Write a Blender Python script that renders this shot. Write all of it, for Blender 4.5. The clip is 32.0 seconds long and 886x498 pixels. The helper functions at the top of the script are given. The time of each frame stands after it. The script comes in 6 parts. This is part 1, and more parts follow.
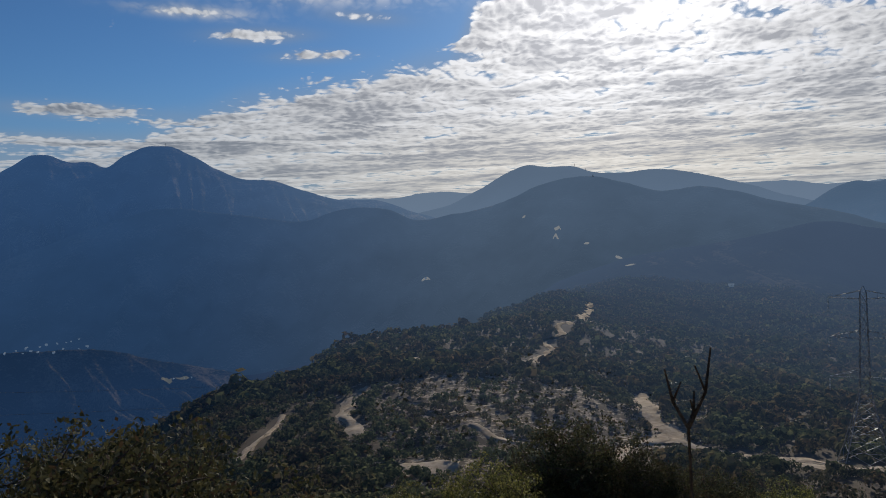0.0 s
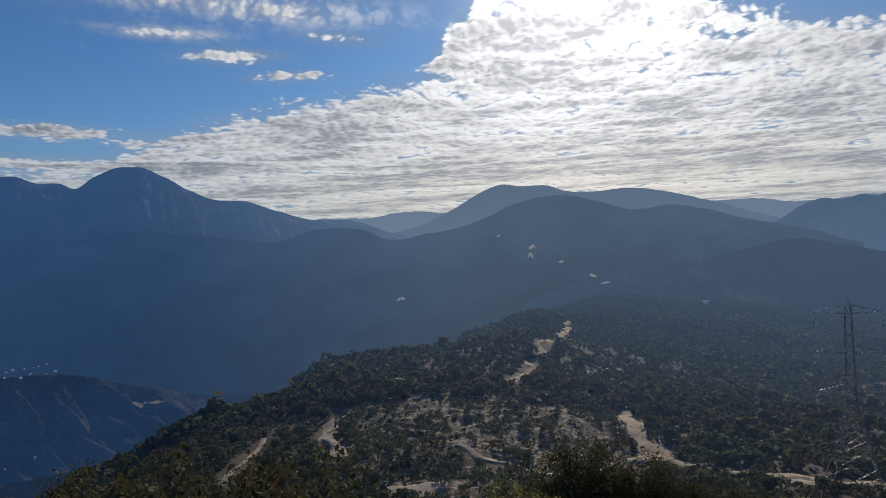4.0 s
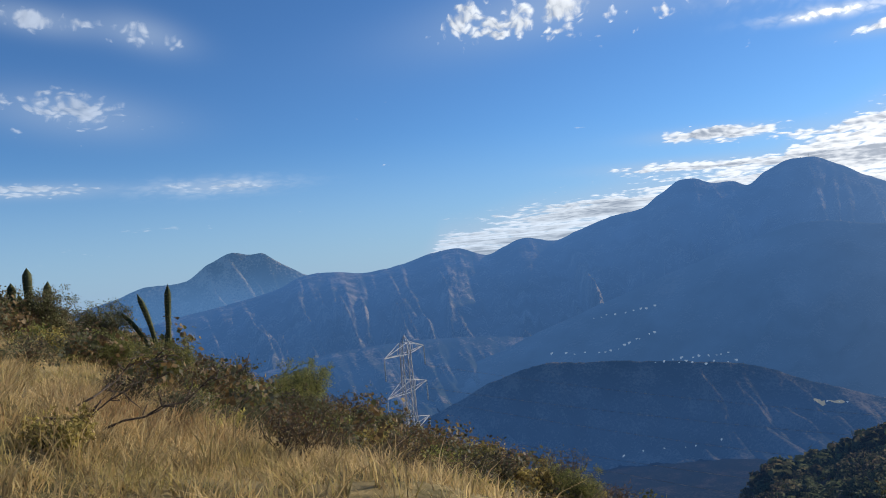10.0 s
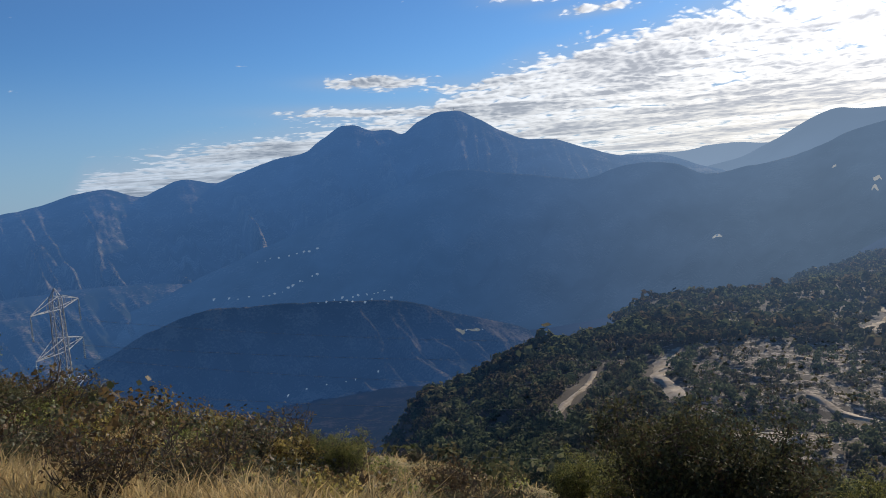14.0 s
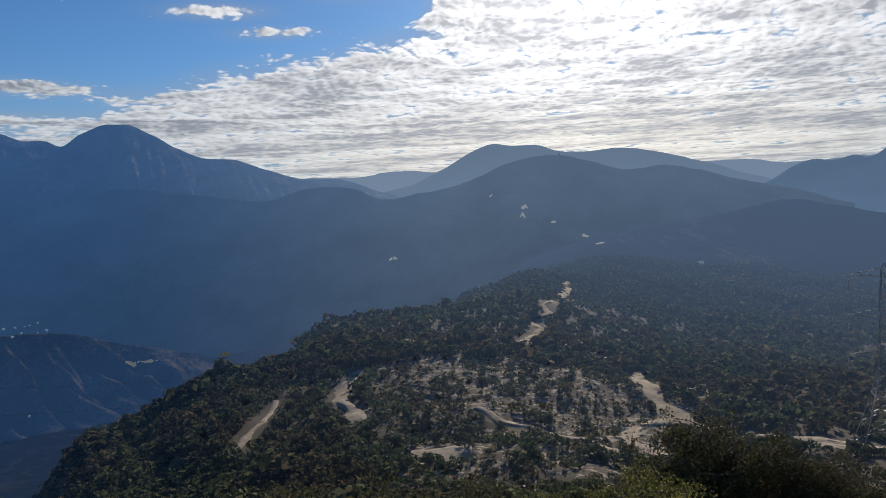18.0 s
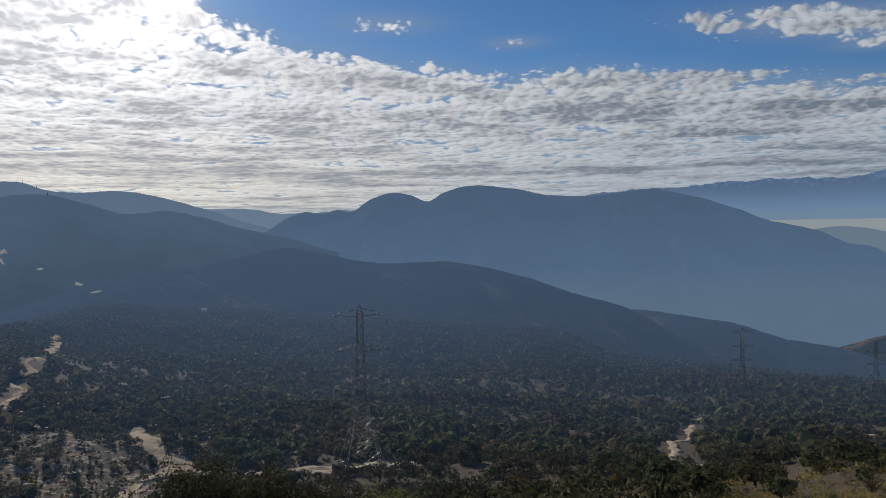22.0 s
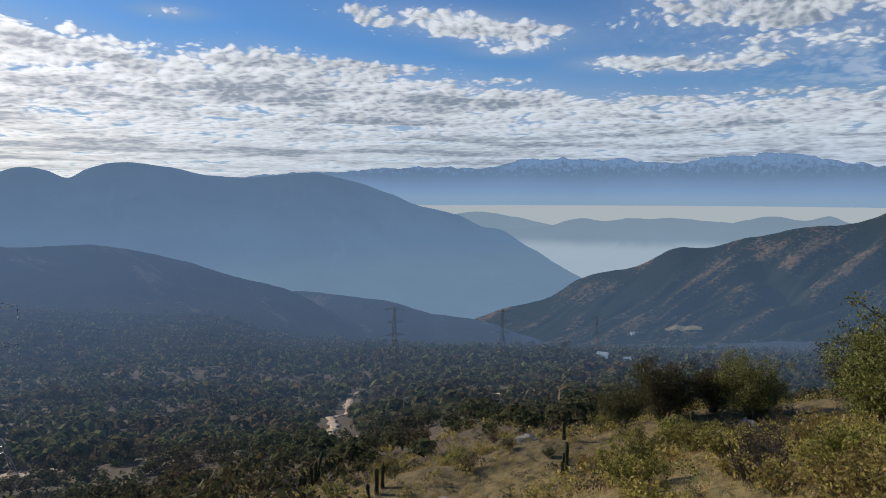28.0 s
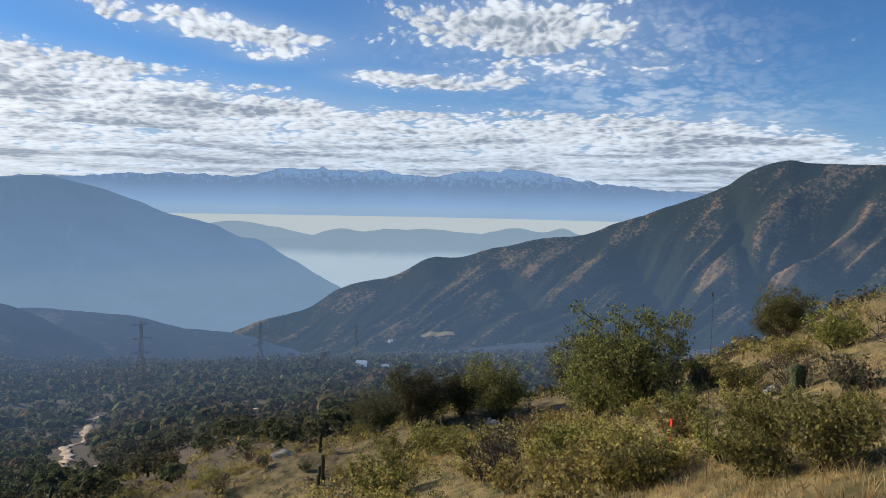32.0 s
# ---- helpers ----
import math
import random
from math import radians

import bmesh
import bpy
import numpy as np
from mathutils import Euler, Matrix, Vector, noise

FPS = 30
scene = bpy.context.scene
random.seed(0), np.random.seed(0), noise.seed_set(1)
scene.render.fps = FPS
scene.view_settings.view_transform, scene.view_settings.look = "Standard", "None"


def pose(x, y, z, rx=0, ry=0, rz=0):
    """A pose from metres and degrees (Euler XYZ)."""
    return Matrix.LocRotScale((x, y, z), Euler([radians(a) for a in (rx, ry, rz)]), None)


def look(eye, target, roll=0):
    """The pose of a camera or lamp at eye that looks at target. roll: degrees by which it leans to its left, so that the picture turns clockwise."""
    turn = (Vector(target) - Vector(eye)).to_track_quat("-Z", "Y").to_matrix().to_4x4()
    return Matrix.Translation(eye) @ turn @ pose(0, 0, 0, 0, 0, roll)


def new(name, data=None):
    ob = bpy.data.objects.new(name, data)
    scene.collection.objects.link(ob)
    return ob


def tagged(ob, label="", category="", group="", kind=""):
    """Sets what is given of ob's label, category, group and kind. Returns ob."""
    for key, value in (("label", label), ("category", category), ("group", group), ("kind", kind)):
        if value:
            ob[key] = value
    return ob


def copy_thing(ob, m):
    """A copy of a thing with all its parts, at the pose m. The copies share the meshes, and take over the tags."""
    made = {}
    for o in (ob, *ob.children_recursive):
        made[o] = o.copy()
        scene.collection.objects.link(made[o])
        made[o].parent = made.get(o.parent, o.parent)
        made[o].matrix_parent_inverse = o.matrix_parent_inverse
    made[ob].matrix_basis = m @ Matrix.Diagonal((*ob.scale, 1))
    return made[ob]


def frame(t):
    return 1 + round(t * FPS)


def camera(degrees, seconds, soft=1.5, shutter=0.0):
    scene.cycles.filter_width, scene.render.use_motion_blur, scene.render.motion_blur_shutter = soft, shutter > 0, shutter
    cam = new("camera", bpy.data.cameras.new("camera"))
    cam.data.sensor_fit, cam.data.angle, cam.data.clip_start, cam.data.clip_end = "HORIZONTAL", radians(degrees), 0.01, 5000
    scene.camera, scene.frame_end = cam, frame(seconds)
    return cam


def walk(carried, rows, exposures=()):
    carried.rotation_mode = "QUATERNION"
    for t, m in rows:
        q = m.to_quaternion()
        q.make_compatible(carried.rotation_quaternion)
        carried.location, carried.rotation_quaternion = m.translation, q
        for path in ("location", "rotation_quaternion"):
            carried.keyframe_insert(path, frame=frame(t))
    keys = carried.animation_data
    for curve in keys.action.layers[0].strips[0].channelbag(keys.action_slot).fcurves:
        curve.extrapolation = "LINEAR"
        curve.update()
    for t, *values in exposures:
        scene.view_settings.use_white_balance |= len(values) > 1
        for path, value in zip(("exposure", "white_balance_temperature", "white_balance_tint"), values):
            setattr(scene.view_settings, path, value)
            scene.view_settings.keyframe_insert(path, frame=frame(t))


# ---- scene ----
cam = camera(60.59, 32.0, soft=0.95)
PATH = [
    (0.0, pose(0.00, -0.00, -0.00, 87.17, 0, -0.00) @ pose(0, 0, 0, 0, 0, -2.86)),
    (0.5, pose(-0.14, 0.17, -0.04, 86.88, 0, 1.89) @ pose(0, 0, 0, 0, 0, -3.18)),
    (1.0, pose(-0.32, 0.38, -0.08, 86.80, 0, 3.28) @ pose(0, 0, 0, 0, 0, -3.43)),
    (1.5, pose(-0.55, 0.60, -0.10, 87.47, 0, 5.92) @ pose(0, 0, 0, 0, 0, -3.71)),
    (2.0, pose(-0.80, 0.82, -0.10, 88.45, 0, 7.24) @ pose(0, 0, 0, 0, 0, -3.70)),
    (2.5, pose(-1.05, 0.99, -0.10, 89.01, 0, 7.04) @ pose(0, 0, 0, 0, 0, -3.40)),
    (3.0, pose(-1.26, 1.07, -0.10, 89.57, 0, 1.93) @ pose(0, 0, 0, 0, 0, -3.14)),
    (3.5, pose(-1.49, 1.10, -0.12, 89.22, 0, -1.14) @ pose(0, 0, 0, 0, 0, -3.14)),
    (5.5, pose(-2.68, 1.15, -0.19, 86.80, 0, -2.86) @ pose(0, 0, 0, 0, 0, -3.49)),
    (6.0, pose(-2.92, 1.15, -0.20, 89.28, 0, -3.27) @ pose(0, 0, 0, 0, 0, -4.03)),
    (6.5, pose(-3.08, 1.14, -0.22, 93.44, 0, -1.42) @ pose(0, 0, 0, 0, 0, -4.38)),
    (7.0, pose(-3.21, 1.13, -0.22, 94.37, 0, 7.12) @ pose(0, 0, 0, 0, 0, -3.99)),
    (7.5, pose(-3.37, 1.12, -0.22, 93.61, 0, 18.49) @ pose(0, 0, 0, 0, 0, -3.79)),
    (8.0, pose(-3.60, 1.13, -0.22, 94.36, 0, 28.92) @ pose(0, 0, 0, 0, 0, -5.04)),
    (8.5, pose(-3.93, 1.15, -0.20, 94.56, 0, 36.20) @ pose(0, 0, 0, 0, 0, -5.73)),
    (9.0, pose(-4.26, 1.22, -0.20, 95.23, 0, 43.16) @ pose(0, 0, 0, 0, 0, -5.29)),
    (9.5, pose(-4.53, 1.26, -0.21, 93.41, 0, 46.62) @ pose(0, 0, 0, 0, 0, -5.06)),
    (10.0, pose(-4.74, 1.25, -0.22, 91.70, 0, 45.72) @ pose(0, 0, 0, 0, 0, -5.06)),
    (10.5, pose(-5.03, 1.32, -0.22, 89.75, 0, 42.18) @ pose(0, 0, 0, 0, 0, -4.93)),
    (11.0, pose(-5.37, 1.39, -0.23, 88.42, 0, 41.58) @ pose(0, 0, 0, 0, 0, -4.97)),
    (11.5, pose(-5.73, 1.46, -0.24, 88.36, 0, 42.39) @ pose(0, 0, 0, 0, 0, -4.96)),
    (12.0, pose(-5.99, 1.53, -0.24, 90.23, 0, 41.34) @ pose(0, 0, 0, 0, 0, -5.32)),
    (12.5, pose(-6.21, 1.59, -0.24, 89.49, 0, 35.27) @ pose(0, 0, 0, 0, 0, -5.35)),
    (13.0, pose(-6.43, 1.60, -0.22, 87.80, 0, 25.52) @ pose(0, 0, 0, 0, 0, -4.96)),
    (13.5, pose(-6.52, 1.55, -0.17, 88.24, 0, 24.26) @ pose(0, 0, 0, 0, 0, -4.80)),
    (14.0, pose(-6.58, 1.57, -0.10, 85.33, 0, 21.11) @ pose(0, 0, 0, 0, 0, -4.57)),
    (14.5, pose(-6.61, 1.60, -0.08, 83.17, 0, 14.75) @ pose(0, 0, 0, 0, 0, -3.89)),
    (16.5, pose(-6.79, 4.47, 0.09, 84.60, 0, 7.02) @ pose(0, 0, 0, 0, 0, -4.21)),
    (17.0, pose(-6.82, 4.80, 0.07, 84.57, 0, 4.39) @ pose(0, 0, 0, 0, 0, -3.83)),
    (17.5, pose(-6.81, 4.90, 0.05, 85.04, 0, 1.55) @ pose(0, 0, 0, 0, 0, -3.38)),
    (18.0, pose(-6.80, 4.87, 0.04, 85.47, 0, -2.67) @ pose(0, 0, 0, 0, 0, -3.04)),
    (18.5, pose(-6.74, 4.75, 0.06, 86.17, 0, -7.24) @ pose(0, 0, 0, 0, 0, -2.67)),
    (19.0, pose(-6.73, 4.58, 0.08, 86.76, 0, -11.45) @ pose(0, 0, 0, 0, 0, -2.15)),
    (19.5, pose(-6.75, 4.27, 0.08, 86.52, 0, -18.68) @ pose(0, 0, 0, 0, 0, -1.65)),
    (20.0, pose(-6.91, 3.84, 0.03, 86.48, 0, -25.94) @ pose(0, 0, 0, 0, 0, -1.24)),
    (20.5, pose(-6.99, 3.73, 0.01, 86.46, 0, -29.01) @ pose(0, 0, 0, 0, 0, -1.09)),
    (21.0, pose(-7.01, 3.70, 0.02, 86.63, 0, -32.51) @ pose(0, 0, 0, 0, 0, -0.88)),
    (21.5, pose(-7.03, 3.64, 0.06, 86.91, 0, -35.54) @ pose(0, 0, 0, 0, 0, -1.05)),
    (22.0, pose(-7.10, 3.57, 0.13, 87.74, 0, -39.11) @ pose(0, 0, 0, 0, 0, -0.92)),
    (22.5, pose(-7.15, 3.44, 0.17, 87.75, 0, -41.81) @ pose(0, 0, 0, 0, 0, -0.95)),
    (23.0, pose(-7.21, 3.34, 0.22, 87.51, 0, -42.81) @ pose(0, 0, 0, 0, 0, -0.97)),
    (23.5, pose(-7.31, 3.22, 0.25, 86.52, 0, -45.07) @ pose(0, 0, 0, 0, 0, -0.75)),
    (24.0, pose(-7.39, 3.16, 0.29, 86.65, 0, -48.48) @ pose(0, 0, 0, 0, 0, -0.42)),
    (24.5, pose(-7.47, 3.11, 0.33, 86.40, 0, -50.87) @ pose(0, 0, 0, 0, 0, -0.19)),
    (25.0, pose(-7.56, 3.05, 0.37, 86.17, 0, -54.10) @ pose(0, 0, 0, 0, 0, -0.02)),
    (25.5, pose(-7.66, 2.97, 0.41, 86.32, 0, -56.96) @ pose(0, 0, 0, 0, 0, 0.27)),
    (26.0, pose(-7.79, 2.88, 0.41, 85.90, 0, -59.83) @ pose(0, 0, 0, 0, 0, 0.16)),
    (26.5, pose(-7.80, 2.85, 0.41, 86.06, 0, -60.42) @ pose(0, 0, 0, 0, 0, 0.18)),
    (28.5, pose(-7.79, 2.82, 0.45, 86.38, 0, -66.42) @ pose(0, 0, 0, 0, 0, 0.29)),
    (29.0, pose(-7.75, 2.80, 0.46, 86.56, 0, -68.81) @ pose(0, 0, 0, 0, 0, 0.40)),
    (29.5, pose(-7.66, 2.81, 0.45, 86.65, 0, -71.67) @ pose(0, 0, 0, 0, 0, 0.76)),
    (30.0, pose(-7.62, 2.77, 0.45, 86.82, 0, -74.47) @ pose(0, 0, 0, 0, 0, 1.01)),
    (30.5, pose(-7.58, 2.74, 0.46, 86.97, 0, -76.09) @ pose(0, 0, 0, 0, 0, 1.11)),
    (31.0, pose(-7.59, 2.71, 0.48, 87.08, 0, -78.41) @ pose(0, 0, 0, 0, 0, 1.07)),
    (31.5, pose(-7.64, 2.67, 0.50, 87.11, 0, -80.65) @ pose(0, 0, 0, 0, 0, 1.15)),
    (32.0, pose(-7.69, 2.66, 0.53, 87.24, 0, -82.32) @ pose(0, 0, 0, 0, 0, 1.16)),
]
EXPOSURES = [(0, -0.48), (1, -0.32), (2, -0.4), (3, -0.42), (6, -0.35), (6.6, -0.58), (7, -0.72), (7.6, -0.5), (8.2, -0.46), (9, 0.1), (10, 0.55), (11, 0.38), (12, 0.5), (12.5, 0.3), (13, 0.2), (14, 0.22), (16.5, 0.0), (19, -0.25), (21, -0.42), (22.5, -0.44), (24, -0.34), (26, -0.02), (29, 0.2), (32, 0.45)]
walk(cam, PATH, EXPOSURES)

# ---- world and sun ----
SUN_AZ, SUN_EL = -13.7, 20.0
SUN_DIR = Vector((-math.sin(radians(SUN_AZ)) * math.cos(radians(SUN_EL)), math.cos(radians(SUN_AZ)) * math.cos(radians(SUN_EL)), math.sin(radians(SUN_EL))))
sun = new("sun", bpy.data.lights.new("sun", "SUN"))
sun.data.energy, sun.data.angle, sun.data.color = 3.6, radians(0.6), (1.0, 0.9, 0.74)
sun.matrix_world = look(SUN_DIR * 100, (0, 0, 0))


class Nodes:
    """Short hand for node trees."""

    def __init__(self, tree):
        self.tree = tree
        tree.nodes.clear()

    def add(self, kind, **values):
        n = self.tree.nodes.new(kind)
        for k, v in values.items():
            if k.startswith("i_"):
                key = k[2:]
                n.inputs[int(key) if key.isdigit() else key].default_value = v
            elif k == "operation":
                n.operation = v
            elif k == "data_type":
                n.data_type = v
            elif k == "blend_type":
                n.blend_type = v
        return n

    def link(self, a, b):
        self.tree.links.new(a, b)

    def put(self, socket, value):
        if isinstance(value, bpy.types.NodeSocket):
            self.tree.links.new(value, socket)
        else:
            socket.default_value = value

    def math(self, op, a, b=0.0, c=0.0, clamp=False):
        n = self.tree.nodes.new("ShaderNodeMath")
        n.operation, n.use_clamp = op, clamp
        for s, v in zip(n.inputs, (a, b, c)):
            self.put(s, v)
        return n.outputs[0]

    def ramp(self, v, lo, hi, a=0.0, b=1.0, smooth=True):
        n = self.tree.nodes.new("ShaderNodeMapRange")
        n.interpolation_type = "SMOOTHSTEP" if smooth else "LINEAR"
        self.put(n.inputs[0], v)
        for i, x in enumerate((lo, hi, a, b)):
            self.put(n.inputs[i + 1], x)
        return n.outputs[0]

    def mix(self, f, a, b):
        n = self.tree.nodes.new("ShaderNodeMix")
        n.data_type = "RGBA"
        self.put(n.inputs["Factor"], f)
        self.put(n.inputs[6], a)
        self.put(n.inputs[7], b)
        return n.outputs[2]

    def noise(self, vec, scale, detail=4.0, rough=0.5, distort=0.0):
        n = self.tree.nodes.new("ShaderNodeTexNoise")
        if vec is not None:
            self.link(vec, n.inputs["Vector"])
        n.inputs["Scale"].default_value, n.inputs["Detail"].default_value = scale, detail
        n.inputs["Roughness"].default_value, n.inputs["Distortion"].default_value = rough, distort
        return n.outputs["Fac"]

    def vec(self, x, y, z):
        n = self.tree.nodes.new("ShaderNodeCombineXYZ")
        for s, v in zip(n.inputs, (x, y, z)):
            self.put(s, v)
        return n.outputs[0]


def sky_world():
    world = bpy.data.worlds.new("sky")
    world.use_nodes = True
    scene.world = world
    n = Nodes(world.node_tree)
    sky = n.add("ShaderNodeTexSky")
    sky.sky_type, sky.sun_disc = "NISHITA", False
    sky.sun_elevation, sky.sun_rotation = radians(SUN_EL), radians(-SUN_AZ)
    sky.altitude, sky.air_density, sky.dust_density, sky.ozone_density = 900, 1.0, 0.3, 3.0
    co = n.add("ShaderNodeTexCoord").outputs["Generated"]
    s = n.add("ShaderNodeSeparateXYZ")
    n.link(co, s.inputs[0])
    x, y, z = s.outputs
    az = n.math("DEGREES", n.math("ARCTAN2", n.math("MULTIPLY", x, -1.0), y))
    el = n.math("DEGREES", n.math("ARCSINE", z))

    def blob(a, e, wa, we, tilt=0.0):
        """A soft patch of cover about one direction; tilt leans it."""
        da, de = n.math("SUBTRACT", az, a), n.math("SUBTRACT", el, e)
        de = n.math("SUBTRACT", de, n.math("MULTIPLY", da, tilt))
        q = n.math("ADD", n.math("POWER", n.math("DIVIDE", da, wa), 2.0), n.math("POWER", n.math("DIVIDE", de, we), 2.0))
        return n.math("POWER", 2.718, n.math("MULTIPLY", q, -1.0))

    # the cloud sheet: its pattern flattens towards the horizon
    up = n.math("ADD", n.math("MAXIMUM", z, 0.0), 0.115)
    u, v = n.math("MULTIPLY", az, 0.058), n.math("DIVIDE", 0.74, up)
    plane = n.vec(u, v, 0.0)
    bend, sway = n.noise(plane, 3.0, 3.0, 0.5), n.noise(n.vec(v, u, 4.0), 8.0, 3.0, 0.55)
    warped = n.vec(n.math("ADD", u, n.math("MULTIPLY", bend, 0.16)), n.math("ADD", v, n.math("MULTIPLY", sway, 0.16)), 0.0)

    def cells(at):
        """Rounded puffs of two sizes with ragged rims."""
        total = n.math("MULTIPLY", n.noise(at, 8.0, 9.0, 0.66, 0.4), 0.62)
        for scale, share, soft in ((8.5, 0.3, 0.35), (23.0, 0.25, 0.15)):
            vo = n.add("ShaderNodeTexVoronoi", i_Scale=scale)
            vo.voronoi_dimensions, vo.feature = "2D", "SMOOTH_F1"
            vo.inputs["Smoothness"].default_value = soft
            n.link(at, vo.inputs["Vector"])
            total = n.math("ADD", total, n.math("MULTIPLY", n.math("SUBTRACT", 1.0, vo.outputs["Distance"]), share))
        return total

    fine = cells(warped)
    mid = n.noise(n.vec(n.math("MULTIPLY", u, 0.4), v, 2.0), 4.2, 4.0, 0.55, 0.4)
    wide = n.noise(n.vec(n.math("MULTIPLY", u, 0.6), v, 5.0), 1.1, 3.0, 0.5, 0.3)
    # upper edge of the sheet, by azimuth
    edge = n.add("ShaderNodeValToRGB")
    n.link(n.math("DIVIDE", n.math("ADD", az, 130.0), 200.0), edge.inputs[0])
    cr = edge.color_ramp
    cr.interpolation = "EASE"
    while len(cr.elements) < len(CLOUD_EDGE):
        cr.elements.new(0.5)
    for item, (a, e) in zip(cr.elements, CLOUD_EDGE):
        item.position = (a + 130.0) / 200.0
        item.color = ((e + 5.0) / 35.0, (e + 5.0) / 35.0, (e + 5.0) / 35.0, 1)
    top = n.math("SUBTRACT", n.math("MULTIPLY", edge.outputs[0], 35.0), 5.0)
    over = n.math("SUBTRACT", el, top)
    cover = n.ramp(over, -1.9, 1.3, 1.08, 0.0)
    for a, e, wa, we, tilt, k in CLOUD_PATCHES:
        cover = n.math("ADD", cover, n.math("MULTIPLY", blob(a, e, wa, we, tilt), k))
    cover = n.math("MINIMUM", cover, 1.15)
    dens = n.math("ADD", fine, n.math("MULTIPLY", n.math("SUBTRACT", mid, 0.5), 0.8))
    dens = n.math("ADD", dens, n.math("MULTIPLY", n.math("SUBTRACT", wide, 0.5), 0.25))
    dens = n.math("ADD", dens, n.math("MULTIPLY", n.math("SUBTRACT", cover, 0.5), 0.52))
    mask = n.ramp(dens, 0.64, 0.83)
    # fair veils of ice cloud, and wisps to the west
    veil = 0.0
    for a, e, wa, we, tilt, k in CLOUD_VEILS:
        veil = n.math("ADD", veil, n.math("MULTIPLY", blob(a, e, wa, we, tilt), k))
    veil = n.math("MULTIPLY", veil, n.ramp(fine, 0.5, 0.78, 0.12, 1.15))
    mask = n.math("MULTIPLY", mask, n.ramp(az, 47.0, 60.0, 0.95, 0.42))
    mask = n.math("MAXIMUM", mask, n.math("MINIMUM", veil, 0.85))
    # cells thinner towards the sun are lit from that side
    to_sun = n.add("ShaderNodeVectorMath", operation="SUBTRACT")
    to_sun.inputs[0].default_value = (SUN_AZ * 0.058, 0.74 / (SUN_DIR.z + 0.115), 0)
    n.link(plane, to_sun.inputs[1])
    unit = n.add("ShaderNodeVectorMath", operation="NORMALIZE")
    n.link(to_sun.outputs[0], unit.inputs[0])
    step = n.add("ShaderNodeVectorMath", operation="MULTIPLY_ADD")
    n.link(unit.outputs[0], step.inputs[0])
    step.inputs[1].default_value = (0.026, 0.026, 0)
    n.link(warped, step.inputs[2])
    fine_sun = cells(step.outputs[0])
    relief = n.math("MULTIPLY", n.math("SUBTRACT", fine, fine_sun), n.math("MULTIPLY", n.ramp(el, 1.0, 7.0, 0.9, 1.65), n.ramp(dens, 0.62, 0.78)))
    # clouds are brightest towards the sun, grey where thick and seen against it
    dot = n.add("ShaderNodeVectorMath", operation="DOT_PRODUCT")
    n.link(co, dot.inputs[0])
    dot.inputs[1].default_value = SUN_DIR
    near_sun = n.math("MAXIMUM", dot.outputs["Value"], 0.0)
    glow = n.math("ADD", n.math("MULTIPLY", n.math("POWER", near_sun, 70.0), 1.3), n.math("MULTIPLY", n.math("POWER", near_sun, 7.0), 0.5))
    shade = n.math("ADD", n.ramp(dens, 0.8, 1.15, 1.14, 0.84), relief)
    shade = n.math("MULTIPLY", shade, n.ramp(mid, 0.34, 0.66, 1.12, 0.84))
    shade = n.math("MINIMUM", n.math("MAXIMUM", shade, 0.68), 1.3)
    warm = n.math("POWER", near_sun, 5.0)
    low = n.ramp(el, 1.5, 8.0)
    tone = n.mix(low, n.mix(warm, (0.62, 0.73, 0.88, 1), (0.98, 0.9, 0.78, 1)), n.mix(warm, (0.79, 0.85, 0.93, 1), (0.86, 0.85, 0.86, 1)))
    tone = n.mix(n.ramp(shade, 0.65, 1.05), n.mix(warm, (0.46, 0.57, 0.74, 1), (0.72, 0.72, 0.76, 1)), tone)
    bright = n.math("MULTIPLY", n.math("ADD", 0.6, glow), shade)
    cloud = n.add("ShaderNodeVectorMath", operation="SCALE")
    n.link(tone, cloud.inputs[0])
    n.link(bright, cloud.inputs["Scale"])
    base = n.add("ShaderNodeVectorMath", operation="SCALE")
    tint = n.add("ShaderNodeVectorMath", operation="MULTIPLY")
    n.link(sky.outputs[0], tint.inputs[0])
    tint.inputs[1].default_value = SKY_TINT
    horizon = n.ramp(el, -1.0, 11.0, 0.75, 0.0)
    greyed = n.math("MULTIPLY", n.math("MINIMUM", n.math("MAXIMUM", cover, 0.0), 1.0), 0.55)
    n.link(n.mix(greyed, n.mix(horizon, tint.outputs[0], (3.4, 5.0, 7.2, 1)), (4.6, 5.7, 7.4, 1)), base.inputs[0])
    base.inputs["Scale"].default_value = SKY_STRENGTH
    halo = n.add("ShaderNodeVectorMath", operation="SCALE")
    halo.inputs[0].default_value = (1.0, 0.97, 0.9)
    n.link(n.math("ADD", n.math("MULTIPLY", n.math("POWER", near_sun, 220.0), 1.5), n.math("MULTIPLY", n.math("POWER", near_sun, 24.0), 0.06)), halo.inputs["Scale"])
    sky_halo = n.add("ShaderNodeVectorMath", operation="ADD")
    n.link(base.outputs[0], sky_halo.inputs[0])
    n.link(halo.outputs[0], sky_halo.inputs[1])
    above = n.ramp(el, -1.0, 1.5)
    col = n.mix(n.math("MULTIPLY", mask, above), sky_halo.outputs[0], cloud.outputs[0])
    bg = n.add("ShaderNodeBackground")
    n.link(col, bg.inputs[0])
    bg.inputs[1].default_value = 1.0
    out = n.add("ShaderNodeOutputWorld")
    n.link(bg.outputs[0], out.inputs[0])


SKY_STRENGTH, SKY_TINT = 0.067, (0.6, 0.93, 1.28)
